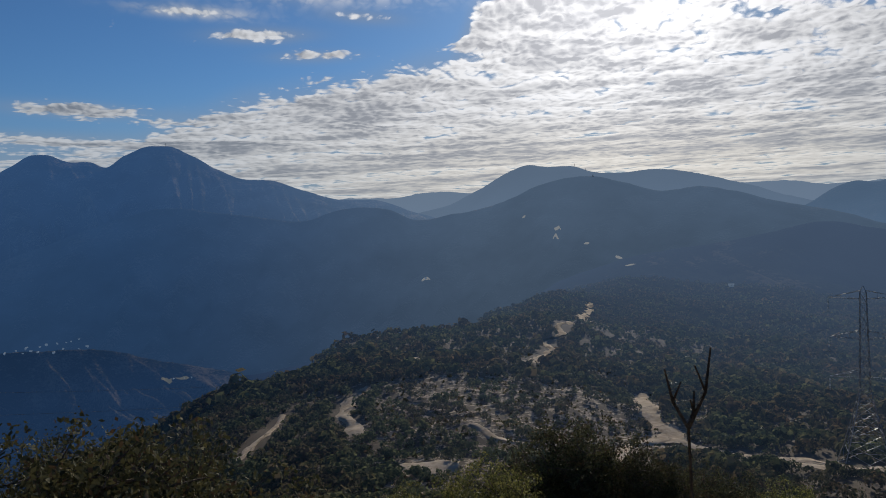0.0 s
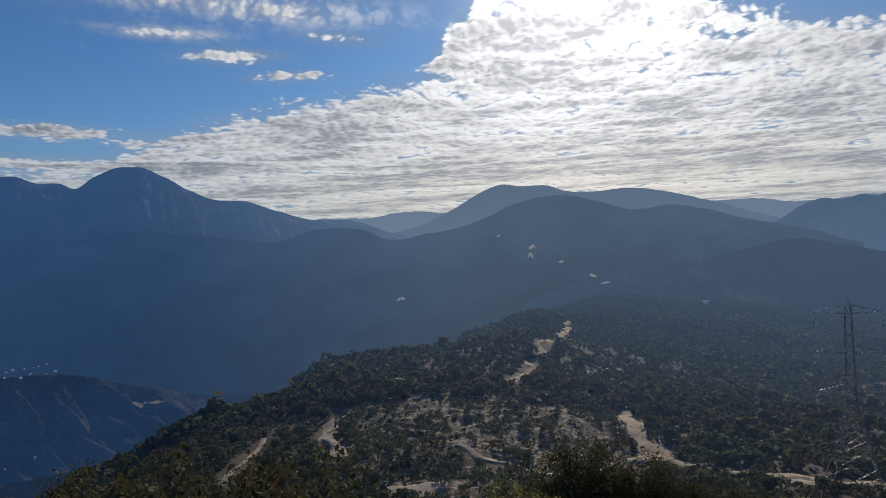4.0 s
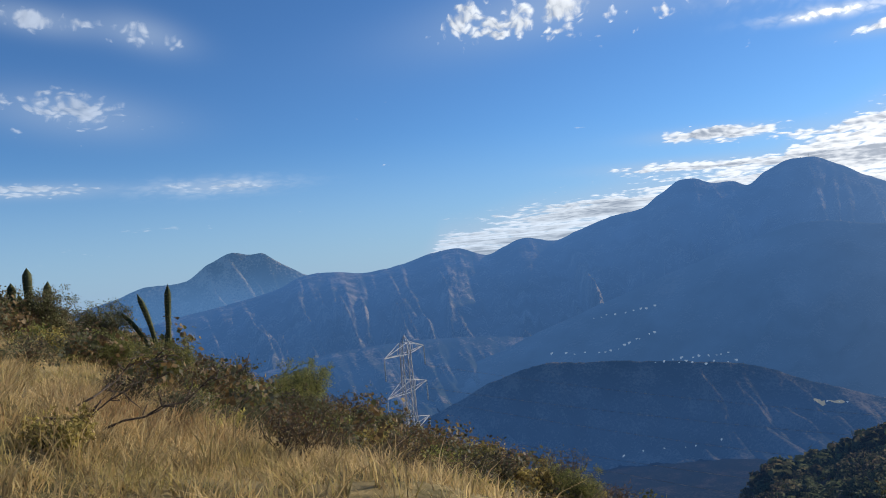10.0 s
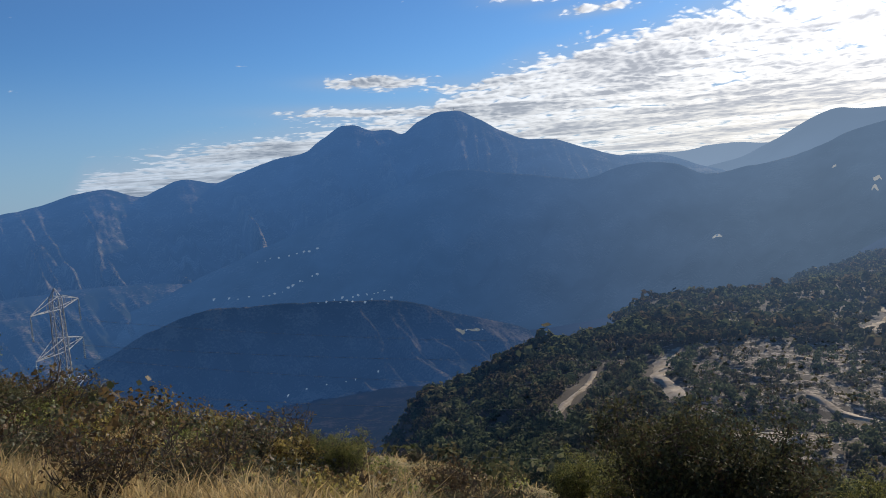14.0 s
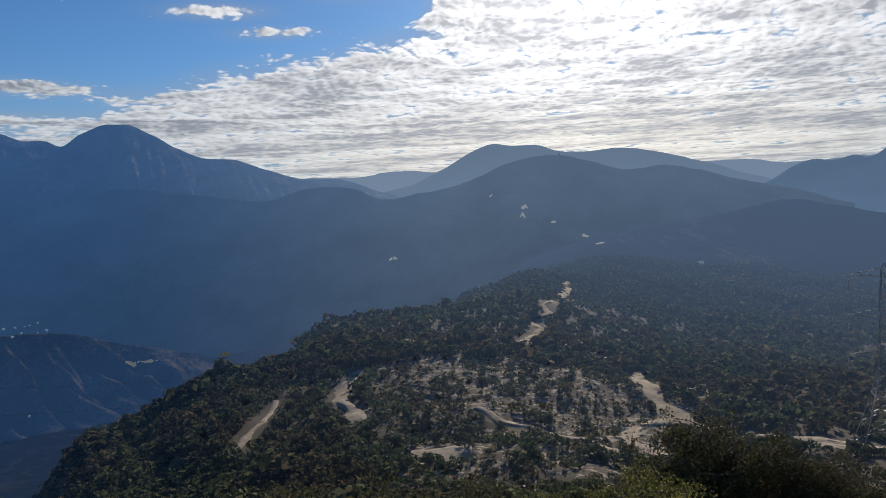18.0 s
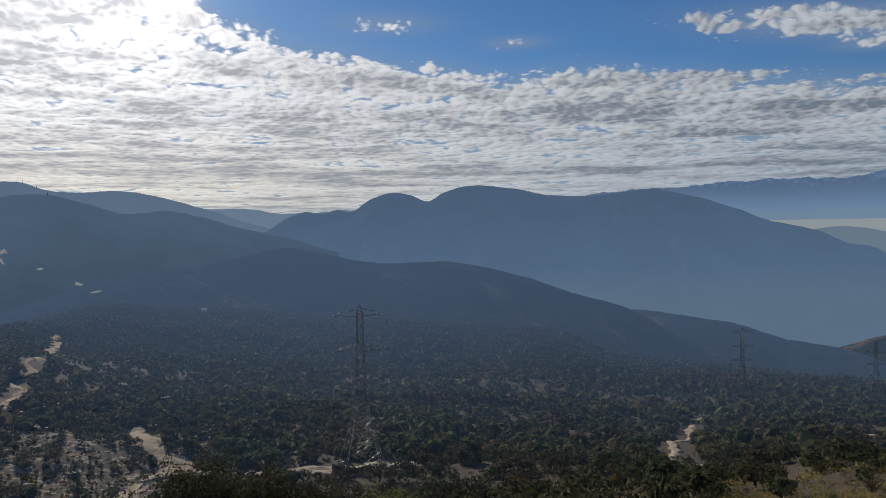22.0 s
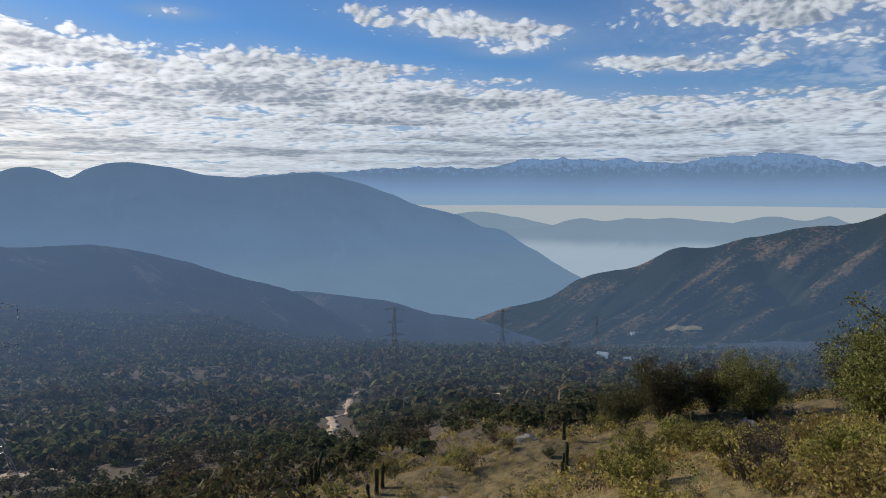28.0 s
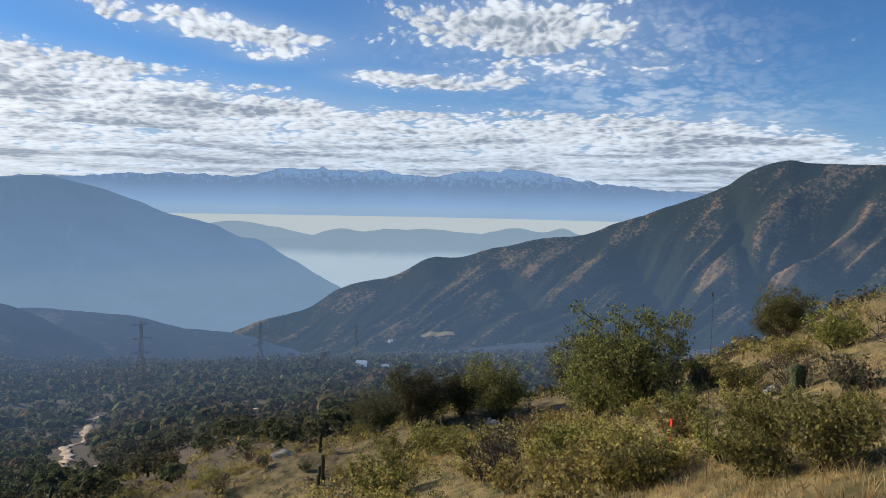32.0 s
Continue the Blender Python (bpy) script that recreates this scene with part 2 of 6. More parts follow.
# upper edge of the broken cloud sheet: azimuth, elevation
CLOUD_EDGE = [(-130, 2.0), (-112, 5.0), (-106, 6.9), (-101, 7.4), (-93, 7.6), (-81, 7.8), (-76, 8.2), (-70, 8.9), (-63, 9.5), (-57.5, 10.3), (-50, 11.1), (-44, 10.9), (-38, 11.8), (-30, 12.9), (-24, 14.5), (-18, 20.0), (-13, 27.0), (-9, 22.0), (-4, 15.5), (-1, 11.6), (7.5, 9.9), (13, 9.2), (18.5, 7.7), (22, 6.2), (28.5, 5.8), (37.5, 4.7), (45.3, 3.4), (48, 0.5), (53, -4.0), (65, -5.0)]
# single patches: azimuth, elevation, half widths, lean, amount
CLOUD_PATCHES = [
    (36, 18.6, 10, 2.2, -0.12, 0.74),
    (18, 18.4, 11, 1.6, -0.06, 0.55),
    (3, 19.4, 10, 2.6, 0.0, 0.85),
    (11, 16.2, 8, 0.7, 0.08, 0.6),
    (17, 14.75, 3.2, 0.45, 0.05, 1.0),
    (12.6, 13.2, 3.4, 0.55, 0.0, 1.3),
    (8.9, 11.7, 3, 0.45, 0.0, 0.9),
    (5.2, 14.4, 3, 0.5, 0.1, 0.9),
    (25, 8.0, 4.5, 0.5, 0.05, 1.2),
    (28.3, 6.1, 6, 0.5, 0.05, 0.8),
    (66, 18.2, 3, 1.2, 0.2, 0.75),
    (73, 18.8, 4, 1.0, 0.1, 0.75),
    (71, 12.8, 6, 1.6, 0.1, 0.66),
    (62, 7.6, 4, 0.5, 0.0, 0.8),
    (74, 7.7, 5, 0.5, 0.0, 0.8),
    (-35, 14.3, 4, 0.8, 0.0, 0.9),
    (-44.7, 12.8, 2.4, 0.5, 0.0, 0.9),
    (-66.5, 12.6, 8, 1.2, 0.1, 1.2),
    (-69, 10.9, 2.6, 0.45, 0.0, 0.8),
    (-76.5, 9.9, 3, 0.5, 0.0, 0.8),
    (-82, 9.6, 6, 0.7, 0.0, 0.9),
    (-88, 13.8, 9, 2.2, 0.0, 1.15),
    (-92, 10.6, 8, 0.9, 0.0, 0.55),
]
CLOUD_VEILS = [
    (-93, 12.0, 10, 3.0, 0.05, 0.42),
    (-99, 7.8, 8, 1.3, 0.05, 0.45),
    (11, 16.4, 9, 0.9, 0.06, 0.75),
    (17, 14.7, 4, 0.4, 0.05, 0.6),
    (62, 7.6, 5, 0.6, 0.0, 0.3),
]
sky_world()


FAR = 0.7  # scale of the wider land


# ---- materials ----
def material(name):
    m = bpy.data.materials.new(name)
    m.use_nodes = True
    return m, Nodes(m.node_tree)


def finish(n, color, rough=0.9, bump=None, strength=0.4, distance=0.1, translucent=None):
    b = n.add("ShaderNodeBsdfPrincipled")
    n.put(b.inputs["Base Color"], color)
    n.put(b.inputs["Roughness"], rough)
    b.inputs["Specular IOR Level"].default_value = 0.2
    if bump is not None:
        bn = n.add("ShaderNodeBump")
        bn.inputs["Strength"].default_value, bn.inputs["Distance"].default_value = strength, distance
        n.link(bump, bn.inputs["Height"])
        n.link(bn.outputs[0], b.inputs["Normal"])
    shader = b.outputs[0]
    if translucent is not None:
        t = n.add("ShaderNodeBsdfTranslucent")
        n.put(t.inputs[0], color)
        mx = n.add("ShaderNodeMixShader")
        mx.inputs[0].default_value = translucent
        n.link(shader, mx.inputs[1])
        n.link(t.outputs[0], mx.inputs[2])
        shader = mx.outputs[0]
    out = n.add("ShaderNodeOutputMaterial")
    n.link(shader, out.inputs[0])
    return b


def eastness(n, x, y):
    """Blend of the painted haze tint by bearing: 0 for deep blue in the west, 1 for bright under the sun and beyond."""
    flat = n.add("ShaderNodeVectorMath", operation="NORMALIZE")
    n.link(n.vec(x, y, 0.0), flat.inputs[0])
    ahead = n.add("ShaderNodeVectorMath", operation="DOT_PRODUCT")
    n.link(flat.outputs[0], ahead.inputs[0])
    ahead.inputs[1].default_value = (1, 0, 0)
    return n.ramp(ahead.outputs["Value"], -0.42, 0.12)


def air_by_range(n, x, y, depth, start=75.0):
    """Share of painted haze glow over a run of air that clears with the given depth in metres."""
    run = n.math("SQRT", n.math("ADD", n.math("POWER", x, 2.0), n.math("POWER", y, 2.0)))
    # less haze is painted over the far east of the basin
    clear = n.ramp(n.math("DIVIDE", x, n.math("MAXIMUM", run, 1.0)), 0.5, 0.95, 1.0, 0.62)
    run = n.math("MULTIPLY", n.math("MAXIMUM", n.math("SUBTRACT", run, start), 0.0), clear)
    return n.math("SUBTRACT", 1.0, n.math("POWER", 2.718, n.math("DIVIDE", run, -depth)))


def distance_material(name, dark, pale, cell, air, far_top, far_low, z_low, z_top, pale_amount=0.5, snow=None, low_air=None, side_air=None, by_range=None, gully=0.0, cloudy=0.14, low_shade=0.0):
    """Distant hillside with its haze painted in as emission. air: colour of that glow; far_top and far_low: share of it
    at the crest and in the valley.
    """
    m, n = material(name)
    cell, z_low, z_top = cell * FAR, z_low * FAR, z_top * FAR
    pos = n.add("ShaderNodeNewGeometry").outputs["Position"]
    big = n.noise(pos, 1.0 / (cell * 9), 4.0, 0.55)
    small = n.noise(pos, 1.0 / cell, 5.0, 0.7)
    mixed = n.math("ADD", n.math("MULTIPLY", big, 0.45), n.math("MULTIPLY", small, 0.55))
    # gullies coloured darker and spurs paler, part scrub, part painted shade and sun
    if gully:
        at = n.add("ShaderNodeAttribute")
        at.attribute_name = "gully"
        mixed = n.math("ADD", mixed, n.math("MULTIPLY", n.math("SUBTRACT", 0.42, at.outputs["Fac"]), gully))
    col = n.mix(n.ramp(mixed, 0.56 - 0.2 * pale_amount, 0.66 - 0.1 * pale_amount), dark, pale)
    s = n.add("ShaderNodeSeparateXYZ")
    n.link(pos, s.inputs[0])
    x, y, z = s.outputs
    if snow is not None:
        cap = n.ramp(n.math("ADD", z, n.math("MULTIPLY", n.math("SUBTRACT", small, 0.5), 260.0)), snow - 25, snow + 25)
        col = n.mix(cap, col, (0.85, 0.87, 0.9, 1))
    d = n.add("ShaderNodeBsdfDiffuse")
    n.link(col, d.inputs[0])
    bn = n.add("ShaderNodeBump")
    bn.inputs["Strength"].default_value, bn.inputs["Distance"].default_value = 0.8, cell * 0.5
    n.link(small, bn.inputs["Height"])
    n.link(bn.outputs[0], d.inputs["Normal"])
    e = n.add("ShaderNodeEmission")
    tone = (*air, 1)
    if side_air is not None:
        # haze tint painted brighter under the sun and over the eastern basin, deep blue to the west
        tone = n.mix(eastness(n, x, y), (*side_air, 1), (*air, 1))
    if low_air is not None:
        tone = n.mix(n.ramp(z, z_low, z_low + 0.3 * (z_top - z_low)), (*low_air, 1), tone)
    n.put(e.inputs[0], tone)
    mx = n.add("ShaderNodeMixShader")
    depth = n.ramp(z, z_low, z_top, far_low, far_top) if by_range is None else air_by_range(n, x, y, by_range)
    # low slopes get less glow, which paints the shade of the valley
    if low_shade:
        depth = n.math("MULTIPLY", depth, n.ramp(z, z_low, z_low + 0.75 * (z_top - z_low), 1.0 - low_shade, 1.0))
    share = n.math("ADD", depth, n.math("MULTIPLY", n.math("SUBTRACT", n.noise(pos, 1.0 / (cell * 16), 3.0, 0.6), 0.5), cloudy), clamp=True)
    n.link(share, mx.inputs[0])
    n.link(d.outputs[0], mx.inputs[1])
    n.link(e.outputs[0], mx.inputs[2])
    out = n.add("ShaderNodeOutputMaterial")
    n.link(mx.outputs[0], out.inputs[0])
    return m


# ---- terrain ----
def place(az, r, z=0.0):
    """Azimuth in degrees to the left of +y, metres out."""
    return Vector((-math.sin(radians(az)) * r, math.cos(radians(az)) * r, z))


_tab = np.random.RandomState(7).rand(256, 256)


def vnoise(x, y):
    """Smooth lattice noise, 0 to 1."""
    xi, yi = np.floor(x).astype(int), np.floor(y).astype(int)
    fx, fy = x - xi, y - yi
    fx, fy = fx * fx * (3 - 2 * fx), fy * fy * (3 - 2 * fy)
    g = lambda i, j: _tab[i % 256, j % 256]
    return (g(xi, yi) * (1 - fx) + g(xi + 1, yi) * fx) * (1 - fy) + (g(xi, yi + 1) * (1 - fx) + g(xi + 1, yi + 1) * fx) * fy


def fbm(x, y, octaves=5, gain=0.5):
    total, amp, norm = 0.0, 1.0, 0.0
    for k in range(octaves):
        total = total + amp * vnoise(x * 2 ** k + 17.3 * k, y * 2 ** k - 9.1 * k)
        norm += amp
        amp *= gain
    return total / norm


def smooth(a, b, x):
    t = np.clip((np.asarray(x, float) - a) / (b - a), 0, 1)
    return t * t * (3 - 2 * t)


RINGS = [50, 90, 140, 200, 280, 400, 600, 900, 1400, 2500, 4900]
STATIONS = [
    (180, [20, 34, 45, 45, 30, 0, -40, -90, -180, -260, -300]),
    (130, [14, 22, 25, 15, -10, -50, -100, -170, -250, -300, -300]),
    (90, [5, 3, -8, -30, -65, -110, -160, -220, -300, -330, -300]),
    (72, [-1, -9, -30, -60, -100, -150, -200, -260, -340, -340, -300]),
    (55, [-12, -30, -55, -90, -130, -180, -230, -290, -350, -340, -300]),
    (45, [-17, -37, -62, -95, -135, -185, -235, -300, -350, -340, -300]),
    (35, [-22, -46, -75, -105, -140, -185, -235, -300, -350, -340, -300]),
    (24, [-20, -41, -57, -65, -72, -140, -230, -290, -340, -330, -300]),
    (15, [-21, -39, -53, -57, -61, -105, -210, -280, -330, -330, -300]),
    (7, [-21, -39, -54, -56, -57, -63, -135, -250, -300, -320, -300]),
    (0, [-21, -39, -54, -57, -56, -60, -110, -220, -270, -310, -300]),
    (-4, [-21, -39, -54, -58, -56, -59, -82, -150, -240, -310, -300]),
    (-8, [-21, -39, -54, -60, -58, -61, -70, -104, -180, -300, -300]),
    (-14, [-21, -39, -55, -62, -66, -74, -84, -88, -130, -300, -300]),
    (-21, [-21, -38, -54, -62, -70, -84, -96, -98, -140, -295, -300]),
    (-29, [-21, -38, -53, -60, -72, -90, -105, -112, -180, -290, -300]),
    (-45, [-22, -36, -50, -64, -78, -95, -115, -130, -190, -290, -300]),
    (-54, [-20, -33, -48, -62, -80, -102, -125, -165, -260, -320, -300]),
    (-65, [-18, -29, -43, -58, -73, -95, -122, -175, -300, -360, -300]),
    (-80, [-15, -25, -38, -53, -70, -92, -118, -170, -270, -330, -300]),
    (-92, [-13, -24, -37, -53, -70, -92, -118, -165, -240, -290, -300]),
    (-104, [-9, -20, -36, -54, -70, -92, -118, -165, -240, -290, -300]),
    (-112, [-5, -12, -27, -46, -65, -90, -118, -165, -240, -290, -300]),
    (-130, [2, 2, -8, -25, -50, -85, -118, -165, -240, -290, -300]),
    (-180, [20, 34, 45, 45, 30, 0, -40, -90, -180, -260, -300]),
]
_az = np.array([s[0] for s in STATIONS][::-1], float)
_z = np.array([s[1] for s in STATIONS][::-1], float)


def ground_z(x, y):
    x, y = np.asarray(x, float), np.asarray(y, float)
    near_x, near_y = x, y
    x, y = x / FAR, y / FAR
    r = np.hypot(x, y)
    az = np.degrees(np.arctan2(-x, y))
    k = np.clip(np.searchsorted(_az, az) - 1, 0, len(_az) - 2)
    f = smooth(0, 1, (az - _az[k]) / (_az[k + 1] - _az[k]))
    lr, rings = np.log(np.maximum(r, 50.0)), np.log(np.array(RINGS, float))
    j = np.clip(np.searchsorted(rings, lr) - 1, 0, len(rings) - 2)
    g = np.clip((lr - rings[j]) / (rings[j + 1] - rings[j]), 0, 1)
    far = (_z[k, j] * (1 - g) + _z[k, j + 1] * g) * (1 - f) + (_z[k + 1, j] * (1 - g) + _z[k + 1, j + 1] * g) * f
    near = -1.72 - 0.47 * (0.42 * near_x + 0.91 * near_y) - 0.05 * np.maximum(-near_x - 7, 0)
    near = near + (fbm(near_x * 0.22, near_y * 0.22, 4) - 0.5) * 0.7 * smooth(2, 14, r) + (fbm(near_x * 0.9, near_y * 0.9, 3) - 0.5) * 0.16
    far = far + (fbm(x * 0.018, y * 0.018, 5) - 0.5) * 9 * smooth(40, 200, r) + (fbm(x * 0.11, y * 0.11, 3) - 0.5) * 2.2 * smooth(40, 90, r) * (1 - smooth(500, 1200, r))
    near = near - 0.55 * np.exp(-((near_x + 5.6) ** 2 / 8 + (near_y - 1.0) ** 2 / 3)) + 0.5 * np.exp(-((near_x + 6.9) ** 2 / 6 + (near_y - 4.6) ** 2 / 3))
    hold = 12 * smooth(8, 35, az)
    w = smooth(24 + hold, 50 + hold, r)
    return near * (1 - w) + far * FAR * w


def gz(x, y):
    return float(ground_z(np.array([x]), np.array([y]))[0])


def grid_mesh(name, xs, ys, zs, closed=False):
    """A sheet from arrays of rows and columns."""
    rows, cols = xs.shape
    verts = np.stack([xs, ys, zs], -1).reshape(-1, 3)
    i = np.arange(rows * cols).reshape(rows, cols)
    a, b, c, d = i[:-1, :-1], i[1:, :-1], i[1:, 1:], i[:-1, 1:]
    faces = np.stack([a, b, c, d], -1).reshape(-1, 4)
    me = bpy.data.meshes.new(name)
    me.from_pydata(verts.tolist(), [], faces.tolist())
    me.polygons.foreach_set("use_smooth", [True] * len(me.polygons))
    me.update()
    return me


def catmull(xs, ys, at):
    """A smooth line through a few stations, with no overshoot to speak of."""
    order = np.argsort(xs)
    xs, ys = np.array(xs, float)[order], np.array(ys, float)[order]
    m = np.gradient(ys, xs) * 0.8
    k = np.clip(np.searchsorted(xs, at) - 1, 0, len(xs) - 2)
    h = xs[k + 1] - xs[k]
    t = np.clip((at - xs[k]) / h, 0, 1)
    return (2 * t ** 3 - 3 * t ** 2 + 1) * ys[k] + (t ** 3 - 2 * t ** 2 + t) * h * m[k] + (-2 * t ** 3 + 3 * t ** 2) * ys[k + 1] + (t ** 3 - t ** 2) * h * m[k + 1]


def ridge(name, crest, r_crest, r_foot, r_back, mat, label, rough=0.05, spurs=9.0, step=0.16, rows=60, seed=1, power=0.95, foot=None, category="mountain", relief=1.0, slant=0.0, hollows=()):
    """A mountain or hill: front slope up to its crest, gullied, and a back slope down again."""
    r_crest, r_foot, r_back = r_crest * FAR, r_foot * FAR, r_back * FAR
    az = np.arange(min(c[0] for c in crest), max(c[0] for c in crest) + step / 2, step)
    el = catmull([c[0] for c in crest], [c[1] for c in crest], az)
    el = el + (fbm(az * 1.3 + seed * 7, az * 0 + seed, 4, 0.6) - 0.5) * rough * 2
    zc = r_crest * np.tan(np.radians(el)) + 0.3
    v = np.r_[np.linspace(0, 1, rows), np.linspace(1.05, 1.6, 9)][:, None]
    s = np.minimum(v, 1)
    fall = np.maximum(v - 1, 0) / 0.6
    r = r_foot + (r_crest - r_foot) * s + (r_back - r_crest) * fall
    x0, y0 = -np.sin(np.radians(az))[None] * r, np.cos(np.radians(az))[None] * r
    zf = ground_z(x0[0], y0[0])[None] - 6 if foot is None else np.full((1, len(az)), float(foot) * FAR)
    h = zc[None] - zf
    # spurs run down the slope, wander and branch
    across, along = (az[None] + slant * (1 - s)) * spurs / 20.0, (1 - s) * 1.3
    wander = (fbm(across * 0.6 + seed * 3.1, along * 1.4 + seed, 3) - 0.5) * 1.6
    valley = 1 - np.abs(fbm(across + wander + seed * 11, along * 0.55 + seed * 5, 2) * 2 - 1) * 1.5
    side = 1 - np.abs(fbm(across * 2.6 + wander * 2 + along * 1.5, along * 2.0 + seed * 2, 3) * 2 - 1) * 1.5
    cut = np.clip(valley, 0, 1) * 0.17 + np.clip(side, 0, 1) * 0.12
    z = zf + h * s ** power - np.abs(h) * relief * cut * np.clip(np.sin(np.pi * s), 0, 1) ** 1.3
    # large bowls (positive) and shoulders (negative): azimuth, place up the slope, half widths, depth, lean
    for a, up, wa, ws, deep, lean in hollows:
        bump = np.exp(-((az[None] - a - lean * (s - up)) / wa) ** 2 - ((s - up) / ws) ** 2)
        z = z - np.abs(h) * deep * bump * (1 - s ** 6)
        # bowls also darken and shoulders pale in colour, as shade and sunlight would
        cut = cut + bump * (0.2 if deep > 0 else -0.1)
    z = z + np.abs(h) * 0.012 * (fbm(x0 / (r_crest * 0.014), y0 / (r_crest * 0.014), 5, 0.6) - 0.5) * (1 - s ** 8)
    z = np.where(v > 1, r * np.tan(np.radians(el))[None] - fall * (0.7 * np.abs(h) + 0.03 * r_crest), z)
    me = grid_mesh(name, x0, y0, z)
    me.materials.append(mat)
    # how deep in a gully: darkened in colour for thicker scrub and for shade
    deep = np.broadcast_to(cut / 0.29, x0.shape).astype(np.float32)
    me.attributes.new("gully", "FLOAT", "POINT").data.foreach_set("value", deep.reshape(-1))
    ob = new(name, me)
    tagged(ob, label, category, kind="structure")
    return ob


DARK, PALE = (0.035, 0.042, 0.022, 1), (0.16, 0.115, 0.07, 1)
# slopes glow with painted haze, its colour and share tuned slope by slope
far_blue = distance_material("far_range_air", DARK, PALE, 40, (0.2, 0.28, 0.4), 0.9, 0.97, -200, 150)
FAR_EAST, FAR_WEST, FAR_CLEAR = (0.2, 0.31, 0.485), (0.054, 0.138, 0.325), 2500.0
big_mt = distance_material("big_mountain_air", DARK, (0.34, 0.26, 0.17, 1), 10, FAR_EAST, 0.6, 0.6, -250, 300, 0.5, side_air=FAR_WEST, by_range=FAR_CLEAR, gully=0.1, low_shade=0.15)
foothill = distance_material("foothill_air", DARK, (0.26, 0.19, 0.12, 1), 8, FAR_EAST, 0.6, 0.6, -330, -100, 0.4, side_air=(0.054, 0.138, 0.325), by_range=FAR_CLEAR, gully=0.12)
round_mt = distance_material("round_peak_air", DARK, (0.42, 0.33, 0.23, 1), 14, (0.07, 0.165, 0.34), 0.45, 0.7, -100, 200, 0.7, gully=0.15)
hill_b = distance_material("ridge_air", DARK, PALE, 9, FAR_EAST, 0.6, 0.6, -220, 80, 0.35, side_air=(0.068, 0.172, 0.4), by_range=FAR_CLEAR, gully=0.12, low_shade=0.12)
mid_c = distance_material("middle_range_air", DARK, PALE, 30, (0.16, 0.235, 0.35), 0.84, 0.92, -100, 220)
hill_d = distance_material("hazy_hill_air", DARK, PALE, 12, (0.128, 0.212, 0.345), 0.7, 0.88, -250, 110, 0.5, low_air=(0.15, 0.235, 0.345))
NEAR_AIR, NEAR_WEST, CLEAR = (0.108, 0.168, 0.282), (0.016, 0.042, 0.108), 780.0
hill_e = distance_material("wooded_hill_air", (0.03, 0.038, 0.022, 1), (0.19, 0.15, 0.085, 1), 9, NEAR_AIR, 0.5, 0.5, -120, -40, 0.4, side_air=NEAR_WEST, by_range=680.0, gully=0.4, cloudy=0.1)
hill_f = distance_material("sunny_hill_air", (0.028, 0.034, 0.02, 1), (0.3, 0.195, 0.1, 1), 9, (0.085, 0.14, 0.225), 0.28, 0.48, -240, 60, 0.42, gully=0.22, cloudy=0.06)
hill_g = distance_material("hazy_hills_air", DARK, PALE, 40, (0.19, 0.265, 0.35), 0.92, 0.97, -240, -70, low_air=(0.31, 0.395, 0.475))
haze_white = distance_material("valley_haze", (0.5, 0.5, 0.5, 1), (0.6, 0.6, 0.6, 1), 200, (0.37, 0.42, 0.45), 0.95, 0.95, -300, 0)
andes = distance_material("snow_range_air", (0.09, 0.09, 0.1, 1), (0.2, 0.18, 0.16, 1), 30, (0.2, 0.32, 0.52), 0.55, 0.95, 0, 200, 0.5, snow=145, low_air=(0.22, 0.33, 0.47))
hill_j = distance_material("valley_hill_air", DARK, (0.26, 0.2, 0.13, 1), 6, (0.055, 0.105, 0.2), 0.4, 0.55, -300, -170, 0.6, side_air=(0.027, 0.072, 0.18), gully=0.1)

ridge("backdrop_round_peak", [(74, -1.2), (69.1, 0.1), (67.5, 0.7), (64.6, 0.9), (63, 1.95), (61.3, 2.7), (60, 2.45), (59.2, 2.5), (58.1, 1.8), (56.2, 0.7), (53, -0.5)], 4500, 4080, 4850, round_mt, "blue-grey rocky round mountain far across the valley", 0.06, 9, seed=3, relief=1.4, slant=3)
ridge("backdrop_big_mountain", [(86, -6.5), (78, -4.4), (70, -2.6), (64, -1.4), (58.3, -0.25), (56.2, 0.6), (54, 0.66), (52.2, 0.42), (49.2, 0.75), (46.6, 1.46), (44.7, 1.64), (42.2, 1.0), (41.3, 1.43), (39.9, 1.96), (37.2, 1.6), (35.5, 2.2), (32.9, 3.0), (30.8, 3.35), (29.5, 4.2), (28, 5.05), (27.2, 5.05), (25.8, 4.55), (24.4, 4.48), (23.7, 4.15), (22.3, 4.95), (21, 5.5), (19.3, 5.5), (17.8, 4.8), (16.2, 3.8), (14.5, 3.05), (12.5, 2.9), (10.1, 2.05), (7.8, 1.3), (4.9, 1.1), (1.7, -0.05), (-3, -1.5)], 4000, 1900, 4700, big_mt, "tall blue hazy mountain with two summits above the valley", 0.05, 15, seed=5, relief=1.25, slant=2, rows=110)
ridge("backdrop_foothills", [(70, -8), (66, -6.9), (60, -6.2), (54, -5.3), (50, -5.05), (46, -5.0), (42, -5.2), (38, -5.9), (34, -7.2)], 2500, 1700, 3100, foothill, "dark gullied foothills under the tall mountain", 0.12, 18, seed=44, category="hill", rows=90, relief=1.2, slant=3)
